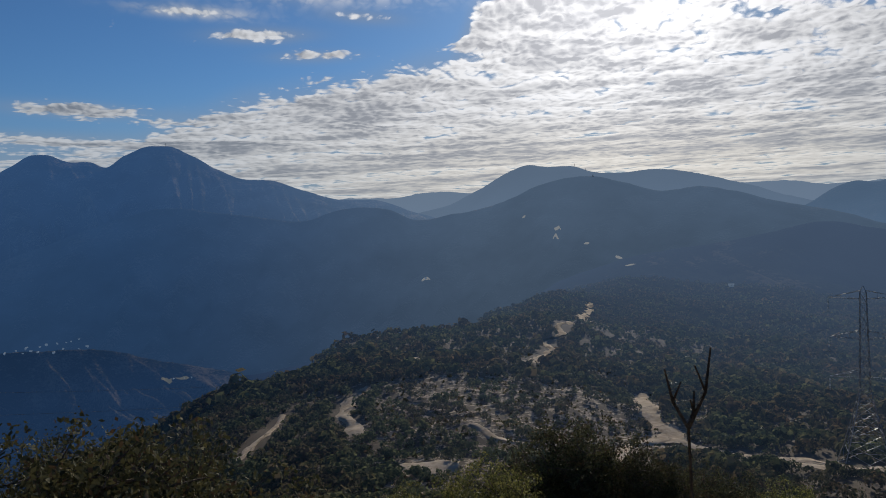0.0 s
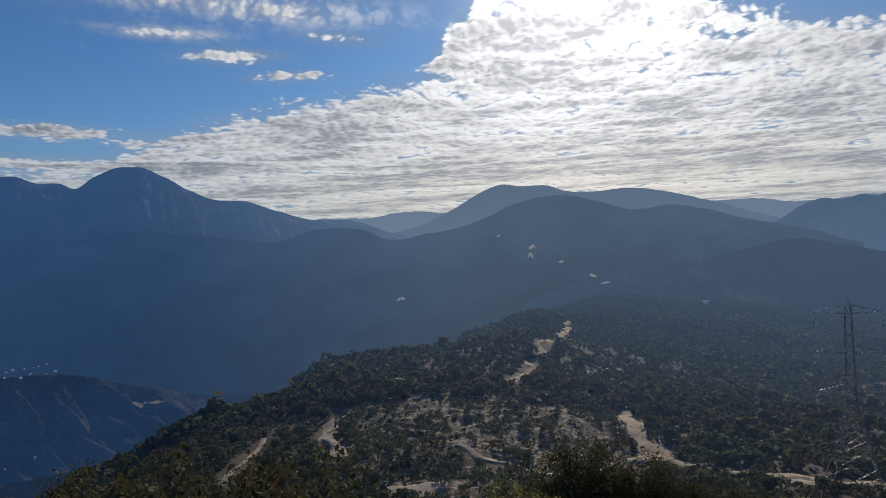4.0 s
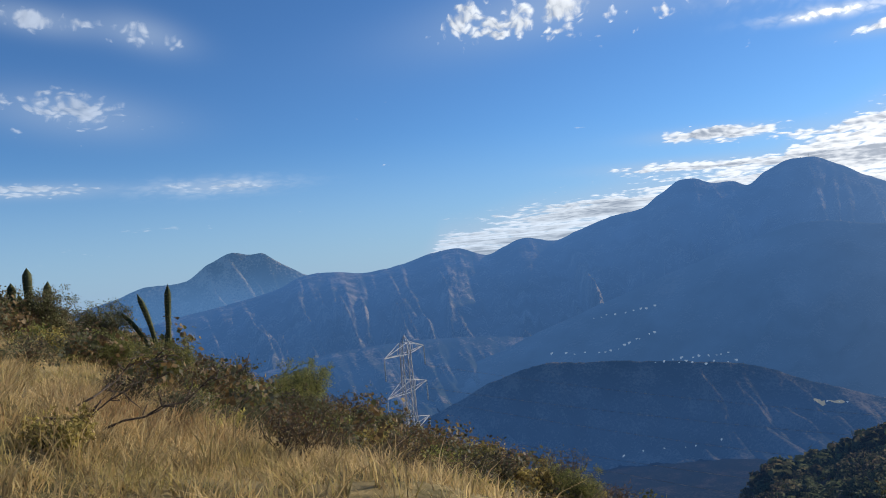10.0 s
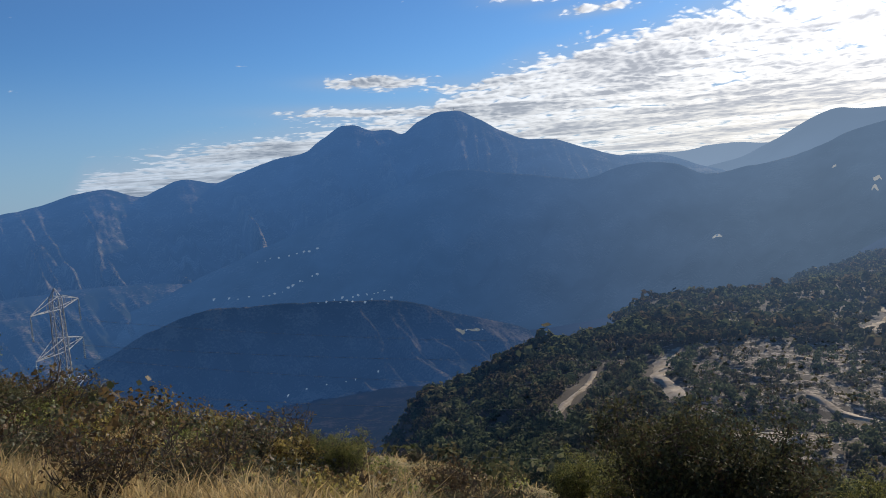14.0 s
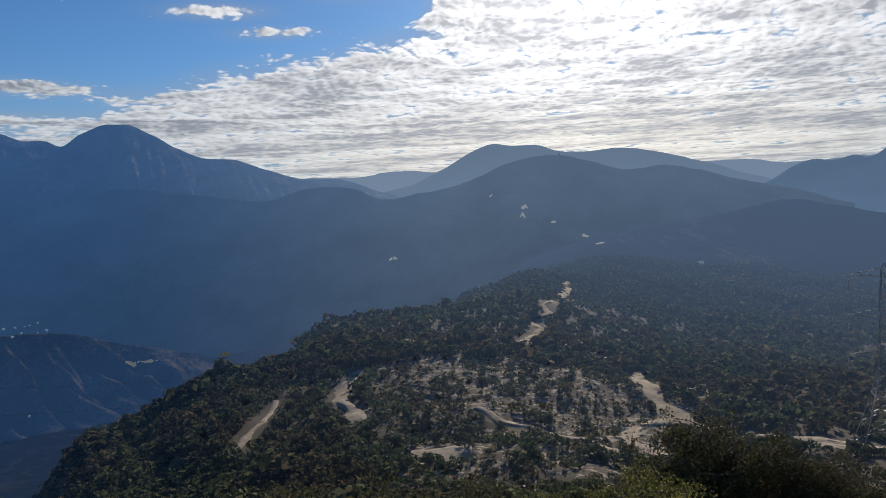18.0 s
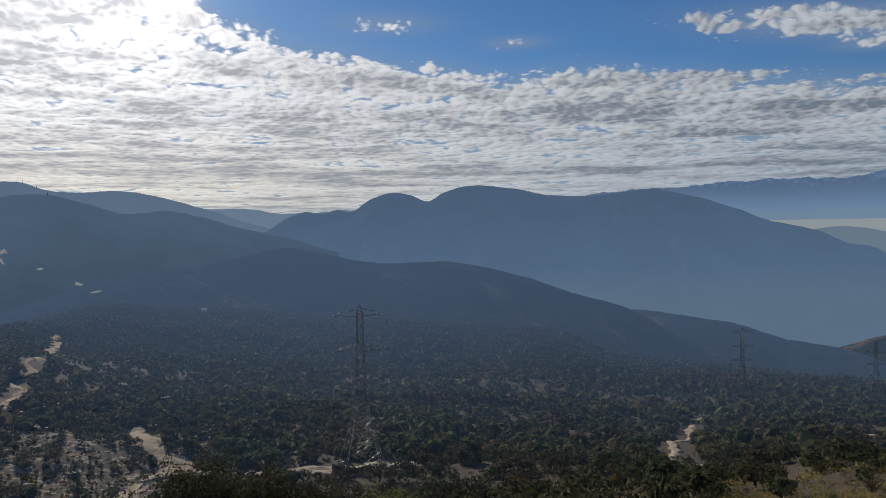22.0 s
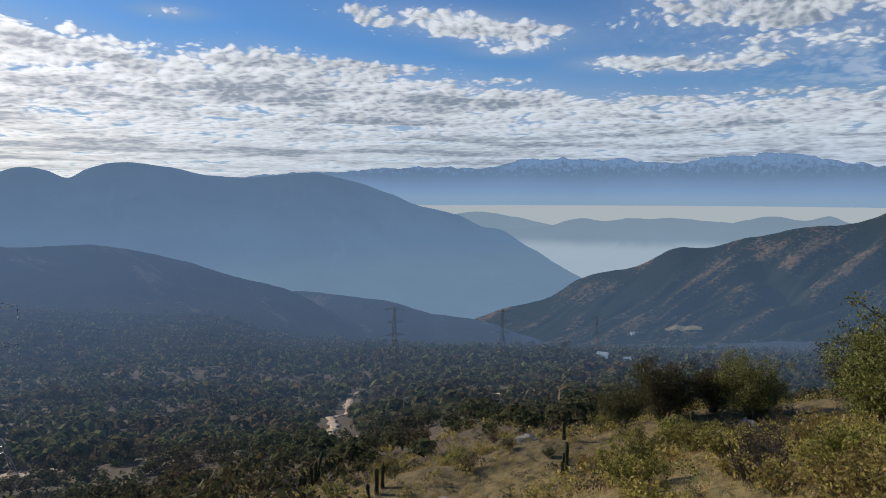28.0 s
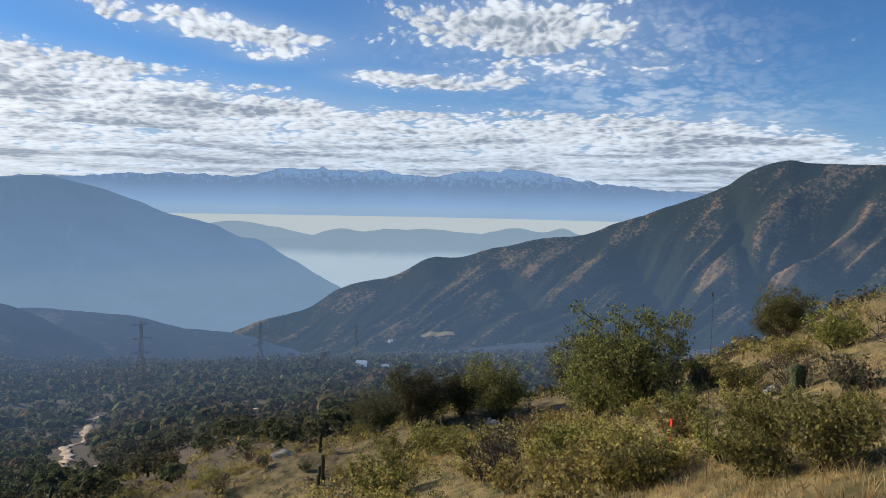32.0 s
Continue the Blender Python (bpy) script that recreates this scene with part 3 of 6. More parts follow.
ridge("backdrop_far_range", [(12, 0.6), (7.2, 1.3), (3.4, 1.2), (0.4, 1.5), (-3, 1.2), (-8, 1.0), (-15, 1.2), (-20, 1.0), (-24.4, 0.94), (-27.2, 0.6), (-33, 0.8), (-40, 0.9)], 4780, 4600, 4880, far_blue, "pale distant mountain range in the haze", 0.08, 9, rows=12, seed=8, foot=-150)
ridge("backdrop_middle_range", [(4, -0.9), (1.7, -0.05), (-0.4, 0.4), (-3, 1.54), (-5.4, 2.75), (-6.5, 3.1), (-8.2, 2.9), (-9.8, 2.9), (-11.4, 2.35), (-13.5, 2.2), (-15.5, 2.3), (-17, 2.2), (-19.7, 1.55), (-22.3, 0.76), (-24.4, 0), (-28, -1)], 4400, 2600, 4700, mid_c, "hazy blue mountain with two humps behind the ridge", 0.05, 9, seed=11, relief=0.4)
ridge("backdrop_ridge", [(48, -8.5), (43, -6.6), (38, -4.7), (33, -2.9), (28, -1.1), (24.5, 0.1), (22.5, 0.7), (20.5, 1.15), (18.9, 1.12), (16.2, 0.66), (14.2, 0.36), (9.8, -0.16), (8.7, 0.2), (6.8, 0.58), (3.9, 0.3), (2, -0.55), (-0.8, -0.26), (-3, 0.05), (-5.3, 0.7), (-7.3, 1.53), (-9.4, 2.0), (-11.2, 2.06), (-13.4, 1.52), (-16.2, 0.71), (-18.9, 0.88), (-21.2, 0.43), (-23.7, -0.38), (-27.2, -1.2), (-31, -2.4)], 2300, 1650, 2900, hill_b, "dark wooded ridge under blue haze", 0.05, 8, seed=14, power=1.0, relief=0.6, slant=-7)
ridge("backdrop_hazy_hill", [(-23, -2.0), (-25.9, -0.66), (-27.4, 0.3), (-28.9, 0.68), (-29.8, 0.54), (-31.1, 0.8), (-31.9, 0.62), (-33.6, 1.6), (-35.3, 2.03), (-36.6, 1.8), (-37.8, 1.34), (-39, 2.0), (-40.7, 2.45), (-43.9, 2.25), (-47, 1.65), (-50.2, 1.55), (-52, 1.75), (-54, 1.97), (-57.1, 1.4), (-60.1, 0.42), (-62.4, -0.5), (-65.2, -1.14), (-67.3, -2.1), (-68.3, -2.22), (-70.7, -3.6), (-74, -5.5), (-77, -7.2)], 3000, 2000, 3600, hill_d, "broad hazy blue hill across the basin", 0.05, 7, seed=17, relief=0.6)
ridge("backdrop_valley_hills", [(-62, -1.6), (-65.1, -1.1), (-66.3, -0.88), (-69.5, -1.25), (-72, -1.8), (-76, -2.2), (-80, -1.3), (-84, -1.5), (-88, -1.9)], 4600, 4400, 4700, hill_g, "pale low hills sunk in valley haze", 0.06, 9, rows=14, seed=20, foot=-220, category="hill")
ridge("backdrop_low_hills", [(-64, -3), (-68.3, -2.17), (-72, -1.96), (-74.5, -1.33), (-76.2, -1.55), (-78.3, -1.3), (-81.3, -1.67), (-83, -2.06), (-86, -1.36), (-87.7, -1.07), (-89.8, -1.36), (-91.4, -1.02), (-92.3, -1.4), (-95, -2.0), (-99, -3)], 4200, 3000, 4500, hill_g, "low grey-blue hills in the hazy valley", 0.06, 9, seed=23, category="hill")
# the haze bank is an opaque sheet, glowing to imitate lit haze
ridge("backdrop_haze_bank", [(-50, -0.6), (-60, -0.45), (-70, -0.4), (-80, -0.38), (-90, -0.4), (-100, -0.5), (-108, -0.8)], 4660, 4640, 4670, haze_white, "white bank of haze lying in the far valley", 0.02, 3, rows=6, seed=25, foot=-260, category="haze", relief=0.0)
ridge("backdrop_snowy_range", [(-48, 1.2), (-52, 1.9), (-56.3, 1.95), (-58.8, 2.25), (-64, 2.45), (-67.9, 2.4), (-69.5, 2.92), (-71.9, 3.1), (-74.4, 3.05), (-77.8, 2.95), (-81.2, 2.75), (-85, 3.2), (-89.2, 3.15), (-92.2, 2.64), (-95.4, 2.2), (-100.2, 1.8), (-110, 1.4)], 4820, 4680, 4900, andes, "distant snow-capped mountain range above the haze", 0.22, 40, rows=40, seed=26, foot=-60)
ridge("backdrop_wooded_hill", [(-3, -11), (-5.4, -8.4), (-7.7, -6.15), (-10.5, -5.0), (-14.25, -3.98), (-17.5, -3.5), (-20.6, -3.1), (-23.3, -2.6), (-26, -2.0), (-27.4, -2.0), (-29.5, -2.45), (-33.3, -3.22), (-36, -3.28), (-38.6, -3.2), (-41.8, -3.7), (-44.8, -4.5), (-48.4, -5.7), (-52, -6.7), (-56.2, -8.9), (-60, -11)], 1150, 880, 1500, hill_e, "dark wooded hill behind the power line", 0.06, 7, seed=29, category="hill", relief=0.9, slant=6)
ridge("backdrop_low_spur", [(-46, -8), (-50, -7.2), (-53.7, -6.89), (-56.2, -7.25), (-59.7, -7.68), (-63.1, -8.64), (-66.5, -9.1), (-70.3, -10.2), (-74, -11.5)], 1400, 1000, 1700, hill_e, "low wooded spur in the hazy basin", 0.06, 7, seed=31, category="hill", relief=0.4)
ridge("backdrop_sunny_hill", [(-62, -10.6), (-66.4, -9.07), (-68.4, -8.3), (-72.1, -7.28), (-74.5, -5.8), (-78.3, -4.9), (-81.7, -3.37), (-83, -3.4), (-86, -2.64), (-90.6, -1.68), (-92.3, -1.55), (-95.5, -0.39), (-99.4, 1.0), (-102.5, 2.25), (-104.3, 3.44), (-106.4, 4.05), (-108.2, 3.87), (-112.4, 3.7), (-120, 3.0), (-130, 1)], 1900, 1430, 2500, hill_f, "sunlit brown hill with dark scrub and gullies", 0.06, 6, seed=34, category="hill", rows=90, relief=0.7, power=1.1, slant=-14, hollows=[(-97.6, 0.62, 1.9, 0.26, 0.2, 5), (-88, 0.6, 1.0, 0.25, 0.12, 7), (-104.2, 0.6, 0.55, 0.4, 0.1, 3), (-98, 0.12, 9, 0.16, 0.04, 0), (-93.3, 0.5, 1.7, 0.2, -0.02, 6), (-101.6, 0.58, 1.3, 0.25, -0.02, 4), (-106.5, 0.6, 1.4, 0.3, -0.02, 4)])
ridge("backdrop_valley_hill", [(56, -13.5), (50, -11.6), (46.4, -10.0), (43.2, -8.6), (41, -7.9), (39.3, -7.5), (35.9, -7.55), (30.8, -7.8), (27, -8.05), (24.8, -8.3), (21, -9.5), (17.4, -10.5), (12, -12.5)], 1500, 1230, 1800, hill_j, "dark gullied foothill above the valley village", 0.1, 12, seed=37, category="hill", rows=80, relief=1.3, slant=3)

# ---- ground ----
def ground_material(name, hazy=False):
    m, n = material(name)
    pos = n.add("ShaderNodeNewGeometry").outputs["Position"]
    fine = n.noise(pos, 6.0, 5.0, 0.65)
    mid = n.noise(pos, 0.6, 6.0, 0.7)
    zone = n.add("ShaderNodeAttribute")
    zone.attribute_name = "zone"
    s = n.add("ShaderNodeSeparateXYZ")
    n.link(zone.outputs["Vector"], s.inputs[0])
    bare, grassy = s.outputs[0], s.outputs[1]
    sand = n.mix(fine, (0.28, 0.215, 0.15, 1), (0.58, 0.47, 0.35, 1))
    scrub = n.mix(fine, (0.055, 0.045, 0.03, 1), (0.16, 0.118, 0.078, 1))
    straw = n.mix(n.ramp(n.noise(pos, 1.6, 5.0, 0.7), 0.35, 0.65), (0.1, 0.085, 0.035, 1), (0.3, 0.225, 0.1, 1))
    patch = n.ramp(n.math("ADD", mid, n.math("MULTIPLY", bare, 0.23)), 0.64, 0.7)
    col = n.mix(grassy, n.mix(patch, scrub, sand), straw)
    body = finish(n, col, 0.95, fine, 0.5, 0.08)
    # haze painted over the soil as emission that grows with range
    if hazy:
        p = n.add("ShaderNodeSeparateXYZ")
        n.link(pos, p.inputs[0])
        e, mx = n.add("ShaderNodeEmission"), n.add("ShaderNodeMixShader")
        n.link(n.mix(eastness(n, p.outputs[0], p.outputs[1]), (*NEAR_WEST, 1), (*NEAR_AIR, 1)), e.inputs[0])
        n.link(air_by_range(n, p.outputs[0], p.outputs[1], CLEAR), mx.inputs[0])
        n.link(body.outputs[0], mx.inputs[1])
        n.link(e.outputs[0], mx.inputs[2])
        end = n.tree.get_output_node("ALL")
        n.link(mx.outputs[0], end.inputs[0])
    return m


def build_ground():
    az = np.r_[np.arange(-180, -130, 4.0), np.arange(-130, 90, 0.6), np.arange(90, 180, 4.0), 180.0]
    r = np.r_[0.0, np.r_[np.geomspace(0.6, 60, 130), np.geomspace(61.5, 330, 75), np.geomspace(336, 4900, 80)]]
    a, rr = np.meshgrid(np.radians(az), r)
    x, y = -np.sin(a) * rr, np.cos(a) * rr
    me = grid_mesh("ground", x, y, ground_z(x, y))
    me.materials.append(ground_material("ground_soil"))
    # ground past 75 m carries painted haze in both of these materials
    me.materials.append(ground_material("hazed_soil", True))
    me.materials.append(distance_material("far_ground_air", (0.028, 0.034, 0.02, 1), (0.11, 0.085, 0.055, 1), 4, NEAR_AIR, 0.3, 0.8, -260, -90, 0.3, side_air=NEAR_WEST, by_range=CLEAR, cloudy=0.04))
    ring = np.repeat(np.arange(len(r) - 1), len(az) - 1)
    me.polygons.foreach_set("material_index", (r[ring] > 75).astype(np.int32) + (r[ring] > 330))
    # x: bare sandy ground of the spur, y: dry grass of the near slope
    rr, azd = rr / FAR, np.degrees(a)
    bare = smooth(125, 150, rr) * (1 - smooth(250, 330, rr)) * smooth(-26, -14, azd) * (1 - smooth(4, 13, azd)) * 0.5 + 0.04
    bare = bare + 0.12 * smooth(300, 330, rr) * (1 - smooth(420, 520, rr)) * smooth(-9, -4, azd) * (1 - smooth(6, 10, azd))
    grassy = 1 - smooth(38, 62, rr)
    zone = np.stack([bare, grassy, bare * 0], -1).reshape(-1)
    me.attributes.new("zone", "FLOAT_VECTOR", "POINT").data.foreach_set("vector", zone)
    ob = new("ground", me)
    tagged(ob, "dry scrubby hillside falling to a wide valley", "ground", kind="structure")


build_ground()


# ---- small builders ----
def part(name, bm_or_mesh, mat, parent, label=""):
    """Links a bmesh or mesh as one mesh object under a thing or a part."""
    if isinstance(bm_or_mesh, bmesh.types.BMesh):
        me = bpy.data.meshes.new(name)
        bm_or_mesh.to_mesh(me)
        bm_or_mesh.free()
    else:
        me = bm_or_mesh
    if mat is not None and not me.materials:
        me.materials.append(mat)
    ob = new(name, me)
    ob.parent = parent
    if label:
        ob["label"] = label
    return ob


def raw_mesh(name, verts, faces, mat=None, shade=False):
    me = bpy.data.meshes.new(name)
    me.from_pydata(np.asarray(verts, float).reshape(-1, 3).tolist(), [], np.asarray(faces).tolist() if isinstance(faces, np.ndarray) else faces)
    if shade:
        me.polygons.foreach_set("use_smooth", [True] * len(me.polygons))
    me.update()
    if mat is not None:
        me.materials.append(mat)
    return me


def tube(path, radii, sides=6, cap=True):
    """Vertices and faces of a tapered tube along points."""
    verts, faces = [], []
    pts = [Vector(p) for p in path]
    for i, p in enumerate(pts):
        d = (pts[min(i + 1, len(pts) - 1)] - pts[max(i - 1, 0)]).normalized()
        a = d.orthogonal().normalized()
        b = d.cross(a)
        for k in range(sides):
            w = 2 * math.pi * k / sides
            verts.append(tuple(p + (a * math.cos(w) + b * math.sin(w)) * radii[i]))
    for i in range(len(pts) - 1):
        for k in range(sides):
            q = (k + 1) % sides
            faces.append((i * sides + k, i * sides + q, (i + 1) * sides + q, (i + 1) * sides + k))
    if cap:
        faces.append(tuple(range(sides))[::-1])
        faces.append(tuple(range((len(pts) - 1) * sides, len(pts) * sides)))
    return verts, faces


def joined(pieces):
    verts, faces = [], []
    for v, f in pieces:
        o = len(verts)
        verts += [tuple(p) for p in v]
        faces += [tuple(i + o for i in q) for q in f]
    return verts, faces


def leaf_material(name, dark, light, dry=(0.2, 0.14, 0.06, 1), dry_share=0.1, translucent=0.4, rough=0.55):
    m, n = material(name)
    rnd = n.add("ShaderNodeNewGeometry").outputs["Random Per Island"]
    per = n.add("ShaderNodeObjectInfo").outputs["Random"]
    col = n.mix(rnd, dark, light)
    col = n.mix(n.math("GREATER_THAN", n.math("FRACT", n.math("MULTIPLY", rnd, 37.7)), 1.0 - dry_share), col, dry)
    hsv = n.add("ShaderNodeHueSaturation")
    n.link(n.math("ADD", 0.485, n.math("MULTIPLY", per, 0.03)), hsv.inputs["Hue"])
    n.link(n.math("ADD", 0.75, n.math("MULTIPLY", per, 0.5)), hsv.inputs["Value"])
    n.link(col, hsv.inputs["Color"])
    finish(n, hsv.outputs[0], rough, translucent=translucent)
    return m


def grain_material(name, a, b, scale, rough=0.9, bump=0.5, distance=0.02, metal=0.0):
    m, n = material(name)
    pos = n.add("ShaderNodeTexCoord").outputs["Object"]
    f1, f2 = n.noise(pos, scale, 5.0, 0.65), n.noise(pos, scale * 0.17, 3.0, 0.5)
    col = n.mix(n.ramp(n.math("ADD", n.math("MULTIPLY", f1, 0.6), n.math("MULTIPLY", f2, 0.4)), 0.35, 0.65), a, b)
    sh = finish(n, col, rough, f1, bump, distance)
    sh.inputs["Metallic"].default_value = metal
    return m


MAT_OLIVE = leaf_material("olive_leaf", (0.17, 0.14, 0.036, 1), (0.56, 0.46, 0.15, 1), (0.26, 0.18, 0.07, 1), 0.1, 0.5)
MAT_GREEN = leaf_material("green_leaf", (0.1, 0.1, 0.026, 1), (0.41, 0.375, 0.1, 1), (0.24, 0.2, 0.06, 1), 0.06, 0.48)
MAT_TREE = leaf_material("tree_leaf", (0.055, 0.068, 0.02, 1), (0.32, 0.305, 0.095, 1), (0.2, 0.17, 0.06, 1), 0.06, 0.42)
MAT_GREY = leaf_material("grey_green_leaf", (0.06, 0.065, 0.035, 1), (0.16, 0.15, 0.085, 1), (0.2, 0.14, 0.09, 1), 0.15)
MAT_DRYLEAF = leaf_material("dry_leaf", (0.08, 0.05, 0.025, 1), (0.2, 0.13, 0.06, 1), (0.1, 0.1, 0.04, 1), 0.2)
def grass_material():
    """Dry blades: straw in the main, olive and rust-brown where they grow in patches."""
    m, n = material("dry_grass")
    geo = n.add("ShaderNodeNewGeometry")
    rnd, pos = geo.outputs["Random Per Island"], geo.outputs["Position"]
    straw = n.mix(rnd, (0.38, 0.27, 0.12, 1), (0.72, 0.56, 0.3, 1))
    olive = n.mix(rnd, (0.25, 0.2, 0.075, 1), (0.46, 0.37, 0.15, 1))
    rust = n.mix(rnd, (0.2, 0.11, 0.05, 1), (0.46, 0.29, 0.14, 1))
    jitter = n.math("MULTIPLY", n.math("SUBTRACT", rnd, 0.5), 0.2)
    col = n.mix(n.ramp(n.math("ADD", n.noise(pos, 0.75, 4.0, 0.6), jitter), 0.54, 0.64), straw, olive)
    high = n.add("ShaderNodeVectorMath", operation="ADD")
    n.link(pos, high.inputs[0])
    high.inputs[1].default_value = (31, 17, 5)
    col = n.mix(n.ramp(n.math("ADD", n.noise(high.outputs[0], 0.5, 4.0, 0.6), jitter), 0.54, 0.66), col, rust)
    hsv = n.add("ShaderNodeHueSaturation")
    n.link(n.ramp(n.noise(pos, 5.0, 2.0, 0.6), 0.32, 0.66, 0.55, 1.25), hsv.inputs["Value"])
    n.link(col, hsv.inputs["Color"])
    finish(n, hsv.outputs[0], 0.7, translucent=0.45)
    return m


MAT_GRASS = grass_material()
MAT_DUSK = leaf_material("dusk_leaf", (0.045, 0.05, 0.022, 1), (0.18, 0.165, 0.075, 1), (0.12, 0.08, 0.045, 1), 0.12, 0.22, 0.8)
MAT_TWIG = grain_material("twig_bark", (0.05, 0.037, 0.027, 1), (0.16, 0.125, 0.095, 1), 40)
MAT_CACTUS = grain_material("cactus_skin", (0.035, 0.045, 0.02, 1), (0.1, 0.105, 0.05, 1), 18)
MAT_SPINE = grain_material("cactus_spines", (0.3, 0.26, 0.18, 1), (0.5, 0.44, 0.32, 1), 30)
MAT_ROCK = grain_material("pale_rock", (0.22, 0.2, 0.17, 1), (0.48, 0.44, 0.38, 1), 9, 0.9, 0.8, 0.05)
MAT_SAND = grain_material("sandy_track", (0.33, 0.255, 0.18, 1), (0.55, 0.45, 0.34, 1), 0.7, 0.95, 0.4, 0.1)
# tower steel in three tones: pale as if glinting, darker as if backlit
MAT_STEEL = grain_material("galvanised_steel", (0.27, 0.28, 0.29, 1), (0.45, 0.45, 0.44, 1), 3, 0.45, 0.1, 0.01, 0.25)
MAT_MIDSTEEL = grain_material("backlit_steel", (0.24, 0.245, 0.25, 1), (0.4, 0.4, 0.39, 1), 3, 0.36, 0.1, 0.01, 0.35)
MAT_DARKSTEEL = grain_material("dark_steel", (0.1, 0.105, 0.11, 1), (0.2, 0.2, 0.2, 1), 3, 0.6, 0.1, 0.01, 0.5)
MAT_GLASSY = grain_material("insulator_discs", (0.2, 0.24, 0.26, 1), (0.4, 0.42, 0.42, 1), 3, 0.3)
MAT_RED = grain_material("red_paint", (0.5, 0.03, 0.015, 1), (0.7, 0.07, 0.03, 1), 25, 0.5, 0.2, 0.002)

rng = np.random.RandomState(42)


# ---- tracks of bare sand ----
def track(name, points, width, label, lift=0.24):
    pts, width = np.array(points, float) * FAR, width * FAR
    d = np.r_[0, np.cumsum(np.hypot(*np.diff(pts, axis=0).T))]
    s = np.linspace(0, d[-1], max(12, int(d[-1] / 1.5)))
    x, y = catmull(d, pts[:, 0], s), catmull(d, pts[:, 1], s)
    dx, dy = np.gradient(x), np.gradient(y)
    L = np.hypot(dx, dy)
    nx, ny = -dy / L, dx / L
    w = width * (0.55 + 0.9 * fbm(s * 0.12 + points[0][0], s * 0 + 3, 3))
    mids = (fbm(s * 0.07 + 9, s * 0 + points[0][1], 3) - 0.5) * width * 1.2
    cols = np.linspace(-1, 1, 7)
    edge = (fbm(s[:, None] * 0.5 + 5, cols[None] * 3, 3) - 0.5) * width * 0.5
    off = mids[:, None] + cols[None] * w[:, None] * 0.5 + edge
    X, Y = x[:, None] + nx[:, None] * off, y[:, None] + ny[:, None] * off
    Z = ground_z(X, Y) + lift - 0.25 * np.abs(cols[None]) ** 3
    me = grid_mesh(name, X.T, Y.T, Z.T)
    me.materials.append(MAT_SAND)
    tagged(new(name, me), label, "path", kind="structure")


TRACKS = [
    ([(66, 262), (57, 222), (57, 205), (58, 197), (57, 188)], 7.0),
    ([(58, 194), (50, 187), (43, 181), (36, 172), (44, 160)], 7.0),
    ([(58, 190), (63, 182), (68, 174), (78, 165), (84, 150)], 4.0),
    ([(-29, 240), (-31, 226), (-32, 213), (-27, 199), (-23, 187)], 5.0),
    ([(113, 584), (95, 510), (78, 436)], 7.0),
    ([(70, 405), (55, 372), (55, 354), (46, 344), (45, 325), (34, 289), (28, 275)], 3.6),
    ([(-12, 163), (-6, 160), (1, 159)], 9.0),
    ([(-49, 219), (-50, 192), (-51, 176)], 2.2),
    ([(18, 176), (26, 168), (34, 160), (46, 152)], 4.0),
    ([(5, 190), (12, 180), (20, 176)], 3.5),
    ([(-18, 300), (-12, 292), (-8, 280)], 4.0),
    ([(72, 158), (83, 148), (93, 144)], 9.0),
    ([(77, 153), (83, 151), (90, 153)], 6.0),
    ([(326, 203), (305, 200), (288, 194), (262, 180), (247, 170), (205, 150), (168, 124), (138, 104), (122, 92), (126, 84)], 3.6),
    ([(264, 217), (280, 221), (296, 222)], 2.6),
    ([(276, 132), (258, 108), (242, 88)], 2.6),
]
for tr, w in TRACKS:
    track("path", tr, w, "pale sandy footpath worn through the scrub")


# ---- far scrub: too many to count ----
def leaf_cloud(g, n, stretch, size, shell=0.75, ruffle=0.45):
    """n leaf quads about an ellipsoid of unit size, most near its skin: vertices (4n, 3)."""
    d = g.normal(size=(n, 3))
    d /= np.linalg.norm(d, axis=1)[:, None]
    d[:, 2] = np.where(d[:, 2] < -0.35, -d[:, 2], d[:, 2])
    lump = 0.8 + 0.4 * np.sin(d[:, 0] * 4 + stretch[0] * 9) * np.sin(d[:, 1] * 5 + stretch[1] * 7) * np.cos(d[:, 2] * 4)
    c = d * (shell + (1 - shell) * g.rand(n, 1)) * lump[:, None] * np.array(stretch)[None]
    # leaf pads lie mostly along the skin of the crown
    nrm = d + g.normal(size=(n, 3)) * ruffle
    a = np.cross(nrm, g.normal(size=(n, 3)))
    a /= np.linalg.norm(a, axis=1)[:, None]
    b = np.cross(nrm, a)
    b /= np.linalg.norm(b, axis=1)[:, None]
    s = size * g.uniform(0.6, 1.4, (n, 1))
    return np.stack([c - a * s, c - b * s * 0.8, c + a * s, c + b * s * 0.8], 1).reshape(-1, 3)


_track_pts = np.array([p for tr, w in TRACKS for a, b in zip(tr[:-1], tr[1:]) for p in np.linspace(a, b, 12)]) * FAR


